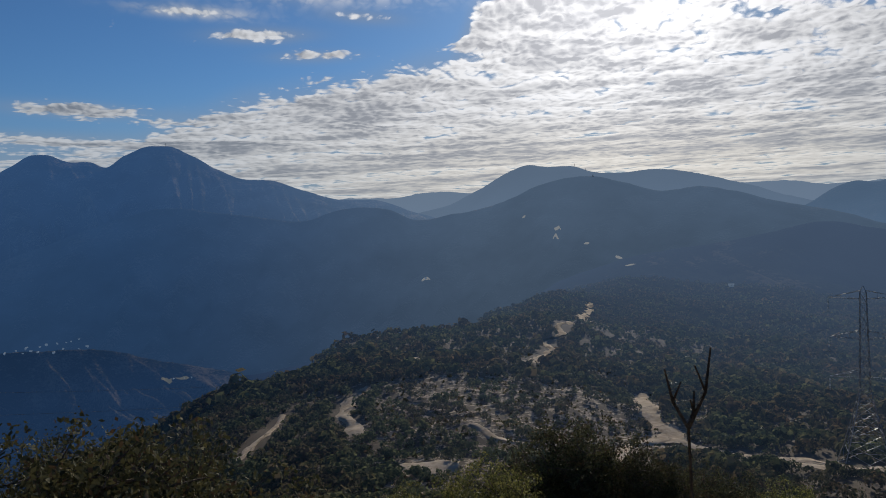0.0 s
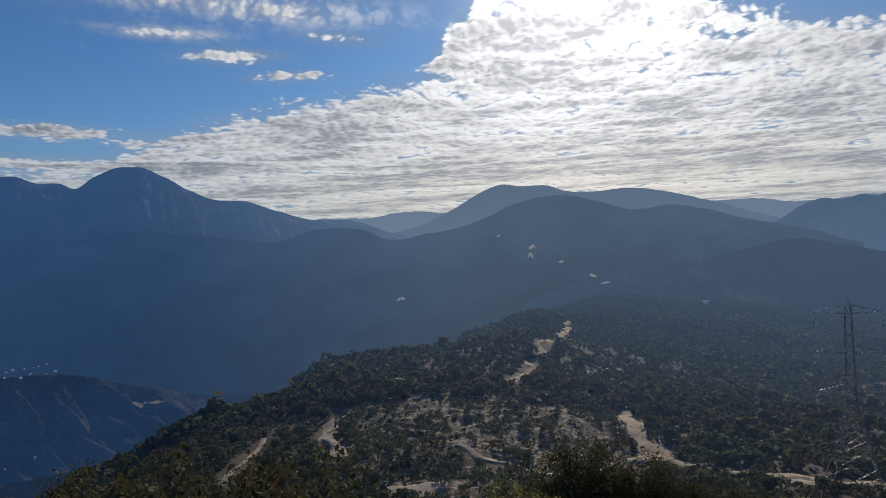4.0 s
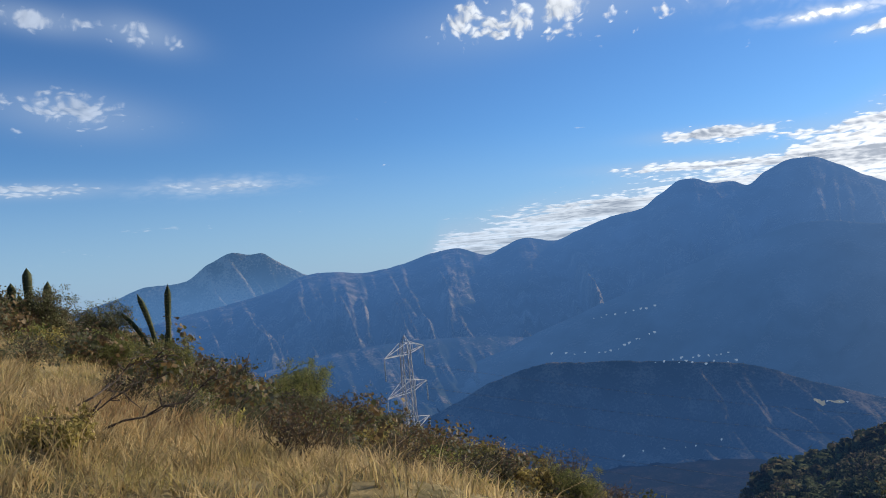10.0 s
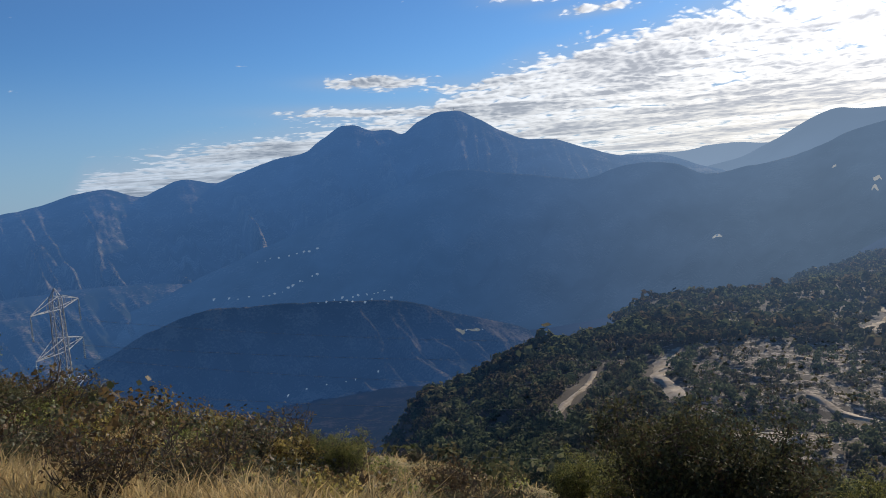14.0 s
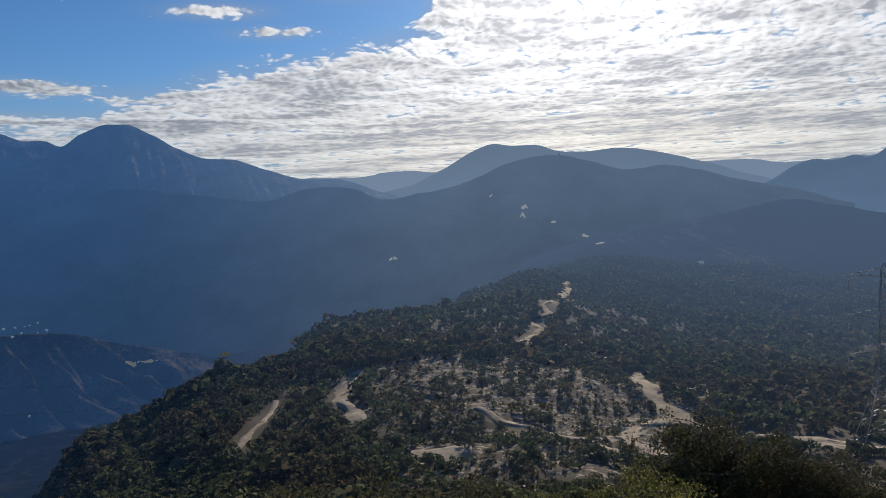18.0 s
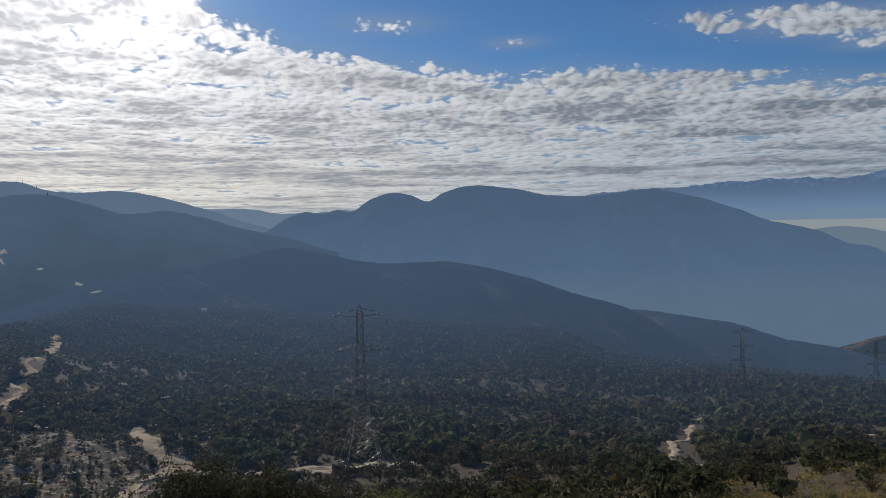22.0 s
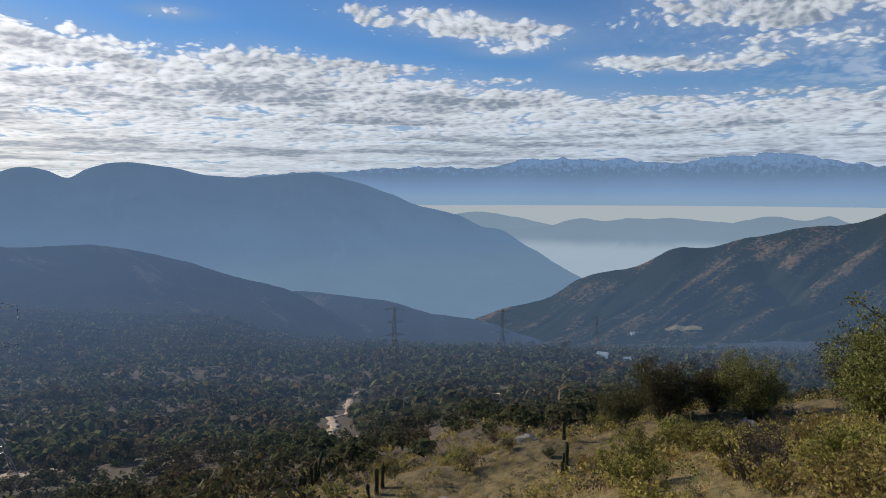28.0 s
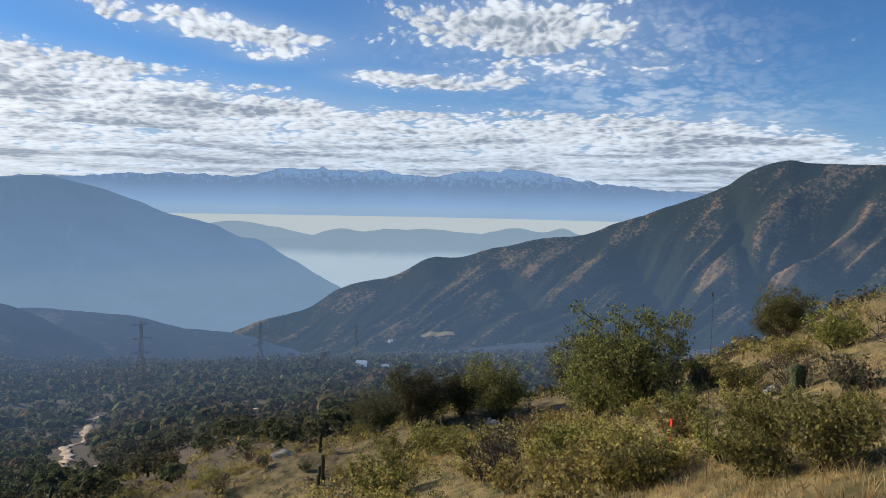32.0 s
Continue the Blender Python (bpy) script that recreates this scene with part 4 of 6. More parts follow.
def scatter_scrub(name, n, az_range, r_range, size, leaves, label, seed, bare=0.0, mat=None, leaf=0.34, off_track=2.3, ruffle=0.45, patchy=0.043):
    """Shrubs of many leaf clumps joined into one mesh, thinned on bare ground and off the tracks."""
    g = np.random.RandomState(seed)
    az = np.radians(g.uniform(*az_range, n))
    r = np.sqrt(g.uniform(r_range[0] ** 2, r_range[1] ** 2, n)) if r_range[1] < 300 else np.exp(g.uniform(np.log(r_range[0]), np.log(r_range[1]), n))
    r, size = r * FAR, size * FAR
    x, y = -np.sin(az) * r, np.cos(az) * r
    keep = fbm(x * patchy + seed, y * patchy, 4) + g.uniform(-0.2, 0.2, n) > bare
    d = np.min(np.hypot(x[:, None] - _track_pts[None, :, 0], y[:, None] - _track_pts[None, :, 1]), 1)
    keep &= d > off_track
    x, y, r = x[keep], y[keep], r[keep]
    m = len(x)
    s = g.gamma(9.0, size / 9.0, m)
    z = ground_z(x, y)
    kinds = [leaf_cloud(g, leaves, (g.uniform(0.85, 1.25), g.uniform(0.85, 1.25), g.uniform(0.75, 1.15)), leaf, 0.75, ruffle) for _ in range(24)]
    pick = g.randint(0, 24, m)
    v = np.array(kinds)[pick] * s[:, None, None]
    turn = g.uniform(0, 6.28, m)
    c, q = np.cos(turn)[:, None], np.sin(turn)[:, None]
    vx, vy = v[..., 0] * c - v[..., 1] * q, v[..., 0] * q + v[..., 1] * c
    v = np.stack([vx + x[:, None], vy + y[:, None], v[..., 2] + (z + s * 0.5)[:, None]], -1)
    me = raw_mesh(name, v.reshape(-1, 3), np.arange(m * leaves * 4).reshape(-1, 4), mat or MAT_SCRUB)
    tagged(new(name, me), label, "scrub", kind="stuff")


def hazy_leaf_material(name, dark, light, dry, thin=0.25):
    """Leaves of distant woods, with haze painted in as emission that grows with range."""
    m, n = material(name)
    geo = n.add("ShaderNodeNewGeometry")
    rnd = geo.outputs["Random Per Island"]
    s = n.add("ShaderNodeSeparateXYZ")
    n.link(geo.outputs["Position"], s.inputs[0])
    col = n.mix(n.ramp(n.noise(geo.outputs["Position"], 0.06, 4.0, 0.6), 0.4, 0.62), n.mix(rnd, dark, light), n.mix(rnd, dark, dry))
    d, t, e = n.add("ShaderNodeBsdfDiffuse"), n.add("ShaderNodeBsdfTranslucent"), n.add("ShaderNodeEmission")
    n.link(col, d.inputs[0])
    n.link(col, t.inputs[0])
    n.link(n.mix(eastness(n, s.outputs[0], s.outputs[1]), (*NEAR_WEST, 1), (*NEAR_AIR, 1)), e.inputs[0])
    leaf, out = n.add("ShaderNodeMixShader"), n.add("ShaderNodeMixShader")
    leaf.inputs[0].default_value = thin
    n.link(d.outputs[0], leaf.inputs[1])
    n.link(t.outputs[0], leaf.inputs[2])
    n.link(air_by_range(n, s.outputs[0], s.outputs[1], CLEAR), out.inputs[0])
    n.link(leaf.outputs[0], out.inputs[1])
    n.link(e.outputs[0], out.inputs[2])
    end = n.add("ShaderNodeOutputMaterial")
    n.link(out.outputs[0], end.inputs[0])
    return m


# spur and basin scrub glow with painted haze from 75 m out
MAT_FARWOOD = hazy_leaf_material("hazed_woods_leaf", (0.04, 0.056, 0.03, 1), (0.23, 0.24, 0.11, 1), (0.25, 0.17, 0.095, 1), 0.35)
MAT_SPURSCRUB = hazy_leaf_material("hazed_spur_crown", (0.06, 0.08, 0.042, 1), (0.22, 0.235, 0.12, 1), (0.23, 0.17, 0.105, 1), 0.4)
MAT_SCRUB = hazy_leaf_material("hazed_crown", (0.045, 0.06, 0.032, 1), (0.17, 0.18, 0.09, 1), (0.2, 0.14, 0.085, 1), 0.38)
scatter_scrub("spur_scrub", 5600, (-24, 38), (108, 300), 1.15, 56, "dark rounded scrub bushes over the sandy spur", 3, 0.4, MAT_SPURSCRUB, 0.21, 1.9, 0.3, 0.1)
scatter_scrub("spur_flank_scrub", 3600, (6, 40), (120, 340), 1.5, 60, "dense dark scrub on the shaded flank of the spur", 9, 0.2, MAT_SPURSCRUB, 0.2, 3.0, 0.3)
scatter_scrub("spur_heath", 9000, (-20, 34), (115, 320), 0.5, 10, "low grey heath plants on bare sandy ground", 4, 0.34, MAT_GREY, 0.4, 2.3, 0.45, 0.12)
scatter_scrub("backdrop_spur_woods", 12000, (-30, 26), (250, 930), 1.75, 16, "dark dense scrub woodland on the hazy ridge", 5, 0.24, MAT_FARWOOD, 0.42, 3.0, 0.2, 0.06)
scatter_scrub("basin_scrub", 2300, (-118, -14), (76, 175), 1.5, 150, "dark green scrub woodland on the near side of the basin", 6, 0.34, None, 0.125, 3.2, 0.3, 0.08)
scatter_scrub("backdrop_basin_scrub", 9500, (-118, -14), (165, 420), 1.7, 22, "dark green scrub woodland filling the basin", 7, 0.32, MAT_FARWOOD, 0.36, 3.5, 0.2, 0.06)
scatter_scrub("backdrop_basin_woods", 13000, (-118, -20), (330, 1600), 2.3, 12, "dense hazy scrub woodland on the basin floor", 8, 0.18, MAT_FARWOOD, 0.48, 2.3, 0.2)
scatter_scrub("shoulder_scrub", 2300, (-114, -34), (15, 100), 0.5, 70, "low olive scrub on the dry shoulder of the slope", 12, 0.32, MAT_OLIVE, 0.1)
scatter_scrub("shoulder_heath", 1900, (-114, -34), (15, 100), 0.42, 56, "low brown-grey heath on the dry shoulder of the slope", 13, 0.32, MAT_GREY, 0.1)
scatter_scrub("slope_scrub", 500, (-34, 40), (26, 90), 0.9, 110, "dark scrub on the steep slope under the path", 14, 0.3, MAT_SCRUB, 0.1)
scatter_scrub("hillside_scrub", 420, (48, 96), (18.5, 50), 0.42, 120, "low grey-brown scrub on the grassy hillside", 15, 0.28, MAT_GREY, 0.075)
scatter_scrub("hillside_brush", 340, (48, 96), (19, 50), 0.5, 120, "brown brushwood on the grassy hillside", 16, 0.3, MAT_DRYLEAF, 0.07)


# ---- power line towers ----
def lattice_tower(height=29.0, base=8.0, waist=1.5, arm=5.0, steel=None, arms=(0.965, 0.745, 0.525), bar=0.032):
    """A lattice suspension tower: four legs, bracing, three pairs of arms and hanging insulators."""
    steel = steel or MAT_STEEL
    root = new("transmission_tower")
    knee = height * 0.46

    def half(z):
        return (base / 2 + (waist / 2 - base / 2) * (z / knee) ** 0.85) if z < knee else waist / 2 + (0.45 - waist / 2) * (z - knee) / (height - knee)

    levels = [0.0, 3.9, 6.8, 9.2, 11.3, knee] + [knee + (height - knee) * k / 9 for k in range(1, 10)]
    corners = [(-1, -1), (1, -1), (1, 1), (-1, 1)]
    for cx, cy in corners:
        part("leg", raw_mesh("leg", *tube([(cx * half(z), cy * half(z), z) for z in levels], [0.085 if z < knee else 0.06 for z in levels], 4)), steel, root)
    for z0, z1 in zip(levels[:-1], levels[1:]):
        h0, h1 = half(z0), half(z1)
        for i in range(4):
            (ax, ay), (bx, by) = corners[i], corners[(i + 1) % 4]
            for p, q in (((ax * h0, ay * h0, z0), (bx * h1, by * h1, z1)), ((bx * h0, by * h0, z0), (ax * h1, ay * h1, z1)), ((ax * h1, ay * h1, z1), (bx * h1, by * h1, z1))):
                part("brace", raw_mesh("brace", *tube([p, q], [bar, bar], 4)), steel, root)
    for z in [height * k for k in arms]:
        for sgn in (-1, 1):
            h = half(z)
            tip = (sgn * arm, 0, z + 0.25)
            bits = [tube([(sgn * h, sy * h, z), tip], [0.05, 0.04], 4) for sy in (-1, 1)]
            bits += [tube([(sgn * h, sy * h, z + 1.3), tip], [0.045, 0.035], 4) for sy in (-1, 1)]
            for f in (0.33, 0.66):
                p = [sgn * (h + (arm - h) * f), h * (1 - f), z + 0.25 * f]
                bits.append(tube([(p[0], -p[1], p[2]), (p[0], p[1], p[2])], [0.03, 0.03], 4))
                bits.append(tube([(p[0], 0, p[2]), (p[0], 0, z + 1.3 - 1.05 * f)], [0.03, 0.03], 4))
            cross = part("crossarm", raw_mesh("crossarm", *joined(bits)), steel, root)
            string = [tube([(sgn * arm, 0, z + 0.2), (sgn * arm, 0, z - 2.1)], [0.03, 0.03], 5)]
            string += [tube([(sgn * arm, 0, z - 0.15 - 0.2 * i), (sgn * arm, 0, z - 0.23 - 0.2 * i)], [0.12, 0.07], 8) for i in range(10)]
            part("insulator", raw_mesh("insulator", *joined(string)), MAT_GLASSY, cross, "string of grey insulator discs")
    peak = [tube([(cx * 0.45, cy * 0.45, height), (0, 0, height + 1.1)], [0.05, 0.03], 4) for cx, cy in corners]
    part("peak", raw_mesh("peak", *joined(peak)), steel, root)
    for cx, cy in corners:
        part("footing", raw_mesh("footing", *tube([(cx * base / 2, cy * base / 2, -1.2), (cx * base / 2, cy * base / 2, 0.2)], [0.4, 0.35], 8)), MAT_ROCK, root, "pale concrete footing")
    return root


TOWERS = [(83.0, 150.0, 0.88, -22, "galvanised lattice power tower on a bare sandy pad"), (443.6, 260.1, 1.0, -38, "grey lattice power tower in the hazy basin"), (496.7, 200.7, 0.85, -48, "grey lattice power tower in the hazy basin"), (774.0, 201.0, 0.9, -50, "faint grey lattice power tower in the hazy basin")]
first_tower = None
towers = []
for x, y, h, turn, label in TOWERS:
    if "hazy" in label and first_tower is not None and not towers[1:]:
        first_tower = None  # the far ones take the steel darkened in colour, as if backlit
    x, y = x * FAR, y * FAR
    z = gz(x, y) - 0.3
    if first_tower is None:
        first_tower = lattice_tower(steel=MAT_DARKSTEEL if "hazy" in label else MAT_MIDSTEEL)
        first_tower.matrix_world = pose(x, y, z, 0, 0, turn) @ Matrix.Diagonal((h, h, h, 1))
        ob = first_tower
    else:
        ob = copy_thing(first_tower, pose(x, y, z, 0, 0, turn))
        ob.scale = (h, h, h)
    tagged(ob, label, "power tower", "power line towers")
    towers.append(ob)

slim = lattice_tower(base=4.4, waist=1.35, arm=6.2, arms=(0.965, 0.82, 0.675), bar=0.024)
slim.matrix_world = pose(-88.2 * FAR, 72.0 * FAR, gz(-88.2 * FAR, 72.0 * FAR) - 0.3, 0, 0, 118) @ Matrix.Diagonal((0.88, 0.88, 0.88, 1))
tagged(slim, "slim galvanised lattice power tower beyond the grassy slope", "power tower", "power line towers")


def cable_ends(root, arm, arms):
    m = root.matrix_basis
    return [(m @ Vector((-arm, 0, 29.0 * k - 2.1)), m @ Vector((arm, 0, 29.0 * k - 2.1))) for k in arms]


def string_cables(a, b, sag):
    """Conductors between the insulators of two towers, each hanging in a shallow curve."""
    for (a0, a1), (b0, b1) in zip(a, b):
        if (a0 - b0).length + (a1 - b1).length > (a0 - b1).length + (a1 - b0).length:
            b0, b1 = b1, b0
        for p, q in ((a0, b0), (a1, b1)):
            pts = [p.lerp(q, k / 20) - Vector((0, 0, sag * 4 * (k / 20) * (1 - k / 20))) for k in range(21)]
            ob = new("power_cable", raw_mesh("power_cable", *tube(pts, [0.011] * 21, 4), MAT_DARKSTEEL))
            tagged(ob, "thin dark power cable hanging between lattice towers", "cable", "power line cables")


WIDE_ARMS = (0.965, 0.745, 0.525)
_ends = [cable_ends(ob, 5.0, WIDE_ARMS) for ob in towers]
string_cables(cable_ends(slim, 6.2, (0.965, 0.82, 0.675)), _ends[0], 4.0)
string_cables(_ends[0], _ends[1], 7.0)
string_cables(_ends[1], _ends[2], 2.0)
string_cables(_ends[2], _ends[3], 5.0)


# ---- cacti ----
def cactus_column(h, r, bend=(0.0, 0.0), ribs=12):
    """Ribbed column, rounded at its tip."""
    verts, faces = [], []
    rings = 12
    n = ribs * 2
    for i in range(rings + 1):
        f = i / rings
        q = r * (math.sqrt(max(0.0, 1 - ((f - 0.86) / 0.14) ** 2)) if f > 0.86 else 0.88 + 0.12 * math.sin(f * 9))
        for k in range(n):
            w = math.pi * k / ribs
            rr = max(q, 0.004) * (1.0 if k % 2 == 0 else 0.82)
            verts.append((math.cos(w) * rr + bend[0] * f * f, math.sin(w) * rr + bend[1] * f * f, h * f))
    for i in range(rings):
        for k in range(n):
            a = (k + 1) % n
            faces.append((i * n + k, i * n + a, (i + 1) * n + a, (i + 1) * n + k))
    return verts, faces


def spines(h, r, bend=(0.0, 0.0), ribs=12, gap=0.06):
    verts, faces = [], []
    for k in range(ribs):
        w = 2 * math.pi * k / ribs
        for i in range(int(h / gap)):
            f = (i + 0.5) * gap / h
            if f > 0.93:
                continue
            c = Vector((math.cos(w) * r + bend[0] * f * f, math.sin(w) * r + bend[1] * f * f, h * f))
            for _ in range(2):
                tip = c + Vector((math.cos(w) + rng.normal() * 0.6, math.sin(w) + rng.normal() * 0.6, rng.normal() * 0.6)) * r * 0.25
                o = len(verts)
                verts += [tuple(c + Vector((0, 0, 0.003))), tuple(c - Vector((0, 0, 0.003))), tuple(tip)]
                faces.append((o, o + 1, o + 2))
    return verts, faces


def cactus(x, y, columns, label, dense=True):
    """columns: offset x, offset y, height, radius, bend x, bend y."""
    root = new("cactus")
    root.location = (x, y, gz(x, y) - 0.06)
    for ox, oy, h, r, bx, by in columns:
        v, f = cactus_column(h, r, (bx, by))
        z = gz(x + ox, y + oy) - gz(x, y) - 0.03
        me = raw_mesh("column", [(a + ox, b + oy, c + z) for a, b, c in v], f, MAT_CACTUS, True)
        col = part("column", me, None, root)
        if dense:
            v, f = spines(h, r, (bx, by))
            part("spines", raw_mesh("spines", [(a + ox, b + oy, c + z) for a, b, c in v], f, MAT_SPINE), None, col, "pale bristly spines")["kind"] = "stuff"
    tagged(root, label, "cactus")
    return root


cactus(-19.0, 7.5, [(0.05, 0.06, 1.9, 0.062, 0.04, 0.05), (-0.06, -0.08, 1.65, 0.058, -0.16, -0.28), (0.02, 0.02, 1.0, 0.05, 0.02, 0.04), (-0.1, -0.14, 1.3, 0.056, -0.28, -0.5), (0.14, 0.2, 0.7, 0.045, 0.05, 0.1)], "tall dark columnar cactus with upright arms on the grassy slope")
cactus(-18.3, 5.0, [(0, 0, 1.3, 0.075, 0.0, 0.0), (0.15, 0.2, 1.15, 0.065, 0.03, 0.05), (-0.15, -0.2, 0.95, 0.065, -0.03, 0.0), (0.25, 0.4, 0.6, 0.06, 0.03, 0.0)], "cluster of thick columnar cacti beside dark shrubs")
cactus(4.7, -1.3, [(0, 0, 0.5, 0.15, 0.0, 0.0)], "stout ribbed cactus with pale spines among rocks")
for cx, cy, cols in (
    (43.4, 39.2, [(0, 0, 2.1, 0.16, 0.1, 0.0), (0.5, 0.1, 2.7, 0.15, 0.9, 0.1), (-0.5, 0, 1.8, 0.15, -0.2, 0), (-1.1, 0.2, 1.3, 0.15, -0.1, 0), (0.3, 0.3, 1.2, 0.15, 0.2, 0)]),
    (40.5, 38.6, [(0, 0, 1.2, 0.15, 0, 0), (0.5, 0.1, 1.6, 0.15, 0.1, 0)]),
    (45.3, 45.2, [(0, 0, 1.7, 0.15, 0.2, 0), (0.4, 0.1, 1.1, 0.15, 0.1, 0)]),
    (43.2, 50.8, [(0, 0, 1.8, 0.16, 0, 0), (0.6, 0, 1.2, 0.15, 0.1, 0), (-0.5, 0.2, 1.0, 0.15, -0.1, 0)]),
    (25.6, 22.7, [(0, 0, 1.5, 0.12, 0, 0), (0.6, 0.0, 1.3, 0.11, 0.1, 0), (-0.5, 0.2, 1.0, 0.11, -0.1, 0)]),
    (26.9, 12.9, [(0, 0, 1.5, 0.11, 0.0, 0), (-0.35, 0.1, 0.8, 0.1, 0, 0)]),
    (31.8, 14.5, [(0, 0, 1.1, 0.11, 0, 0)]),
    (28.5, 13.4, [(0, 0, 1.1, 0.1, 0.05, 0), (-0.4, 0, 0.7, 0.09, 0, 0)]),
    (30.0, 7.6, [(0, 0, 1.3, 0.11, 0.0, 0), (0.4, 0.0, 0.9, 0.1, 0.0, 0)]),
):
    cactus(cx, cy, cols, "dark columnar cactus standing on the scrubby slope", dense=False)


# ---- near shrubs ----
def shrub(name, height, width, leaves, leaf, mat, stems=9, seed=0, twiggy=1.0, dense=True):
    """A shrub: bent stems from one root, side twigs, and leaves in clumps about the twig ends."""
    g = np.random.RandomState(seed)
    root = new(name)
    wood, tips = [], []
    for k in range(stems):
        a = 2 * math.pi * (k + g.rand()) / stems
        out, up = width * 0.5 * g.uniform(0.25, 0.95), height * g.uniform(0.6, 0.98)
        pts = [np.array([0.04 * math.cos(a), 0.04 * math.sin(a), -0.1])]
        for i in range(1, 6):
            f = i / 5
            pts.append(np.array([math.cos(a) * out * f ** 0.8, math.sin(a) * out * f ** 0.8, up * f * 0.9]) + g.normal(size=3) * 0.03 * height)
        r0 = 0.02 * height ** 0.7
        wood.append(tube(pts, [r0 * (1 - 0.8 * i / 5) for i in range(6)], 5))
        tips += [pts[3], pts[4], pts[5]] + ([pts[2]] if dense else [])
        for j in range(int(4 * twiggy)):
            b = pts[g.randint(2, 6)]
            e = b + g.normal(size=3) * np.array([0.16, 0.16, 0.1]) * height + np.array([0, 0, 0.1 * height])
            e[:2] *= min(1.0, 0.5 * width / max(1e-6, math.hypot(e[0], e[1])))
            e[2] = min(e[2], height)
            m = (b + e) / 2 + g.normal(size=3) * 0.03 * height
            wood.append(tube([b, m, e], [r0 * 0.4, r0 * 0.3, r0 * 0.12], 4))
            tips.append(e)
    part("branch_frame", raw_mesh("branch_frame", *joined(wood)), MAT_TWIG, root, "thin brown stems and twigs")
    if leaves:
        tips = np.array(tips)
        # keep the crown within its outline
        over = np.hypot(tips[:, 0], tips[:, 1]) / (width * 0.5)
        tips[:, :2] /= np.maximum(over, 1.0)[:, None]
        tips[:, 2] = np.minimum(tips[:, 2], height)
        c = tips[g.randint(0, len(tips), leaves)] + g.normal(size=(leaves, 3)) * np.array([0.046, 0.046, 0.042]) * (width + height) / 2
        c[:, 2] = np.maximum(c[:, 2], 0.03)
        a = g.normal(size=(leaves, 3)) + np.array([0, 0, 0.5])
        a /= np.linalg.norm(a, axis=1)[:, None]
        b = np.cross(a, g.normal(size=(leaves, 3)))
        b /= np.linalg.norm(b, axis=1)[:, None]
        s = leaf * g.uniform(0.6, 1.35, (leaves, 1))
        v = np.stack([c - a * s, c - b * s * 0.5, c + a * s, c + b * s * 0.5], 1).reshape(-1, 3)
        part("foliage", raw_mesh("foliage", v, np.arange(leaves * 4).reshape(-1, 4)), mat, root)
    return root


KINDS = {
    "olive": ([shrub("shrub", 0.62, 1.3, 1700, 0.034, MAT_OLIVE, 13, s) for s in (1, 2, 3)], "low olive-green shrub on the dry grassy slope"),
    "green": ([shrub("shrub", 0.95, 1.5, 2900, 0.036, MAT_GREEN, 14, s, 1.6) for s in (4, 5)], "leafy green shrub on the dry slope"),
    "grey": ([shrub("shrub", 0.7, 1.2, 1500, 0.03, MAT_GREY, 13, s, 1.6) for s in (6, 7)], "grey-green twiggy shrub among dry grass"),
    "dry": ([shrub("shrub", 0.8, 1.3, 1100, 0.024, MAT_DRYLEAF, 16, s, 2.6) for s in (8, 9)], "brown half-bare twiggy shrub among dry grass"),
    "bare": ([shrub("shrub", 0.9, 1.3, 0, 0.03, MAT_TWIG, 14, s, 2.6) for s in (10, 11)], "leafless grey-brown shrub of dry twigs"),
    "tree": ([shrub("shrub", 2.9, 3.0, 17000, 0.043, MAT_TREE, 15, s, 2.6) for s in (12, 13)], "tall dense dark-green bush on the slope edge"),
    "dusk": ([shrub("shrub", 2.6, 3.0, 15000, 0.042, MAT_DUSK, 17, s, 3.0) for s in (14, 15)], "large brownish evergreen bush with bare twigs"),
}
_used = {}


def plant(kind, x, y, scale=1.0, turn=None, label="", squash=1.0):
    protos, common = KINDS[kind]
    k = _used.get(kind, 0)
    _used[kind] = k + 1
    p = protos[k % len(protos)]
    m = pose(x, y, gz(x, y) - 0.03, 0, 0, (k * 77) % 360 if turn is None else turn) @ Matrix.Diagonal((scale, scale, scale * squash, 1))
    if k < len(protos):
        p.matrix_world = m
        ob = p
    else:
        base = protos[k % len(protos)]
        ob = copy_thing(base, m)
        ob.matrix_basis = m
    tagged(ob, label or common, "shrub", "shrubs of the slope")
    return ob


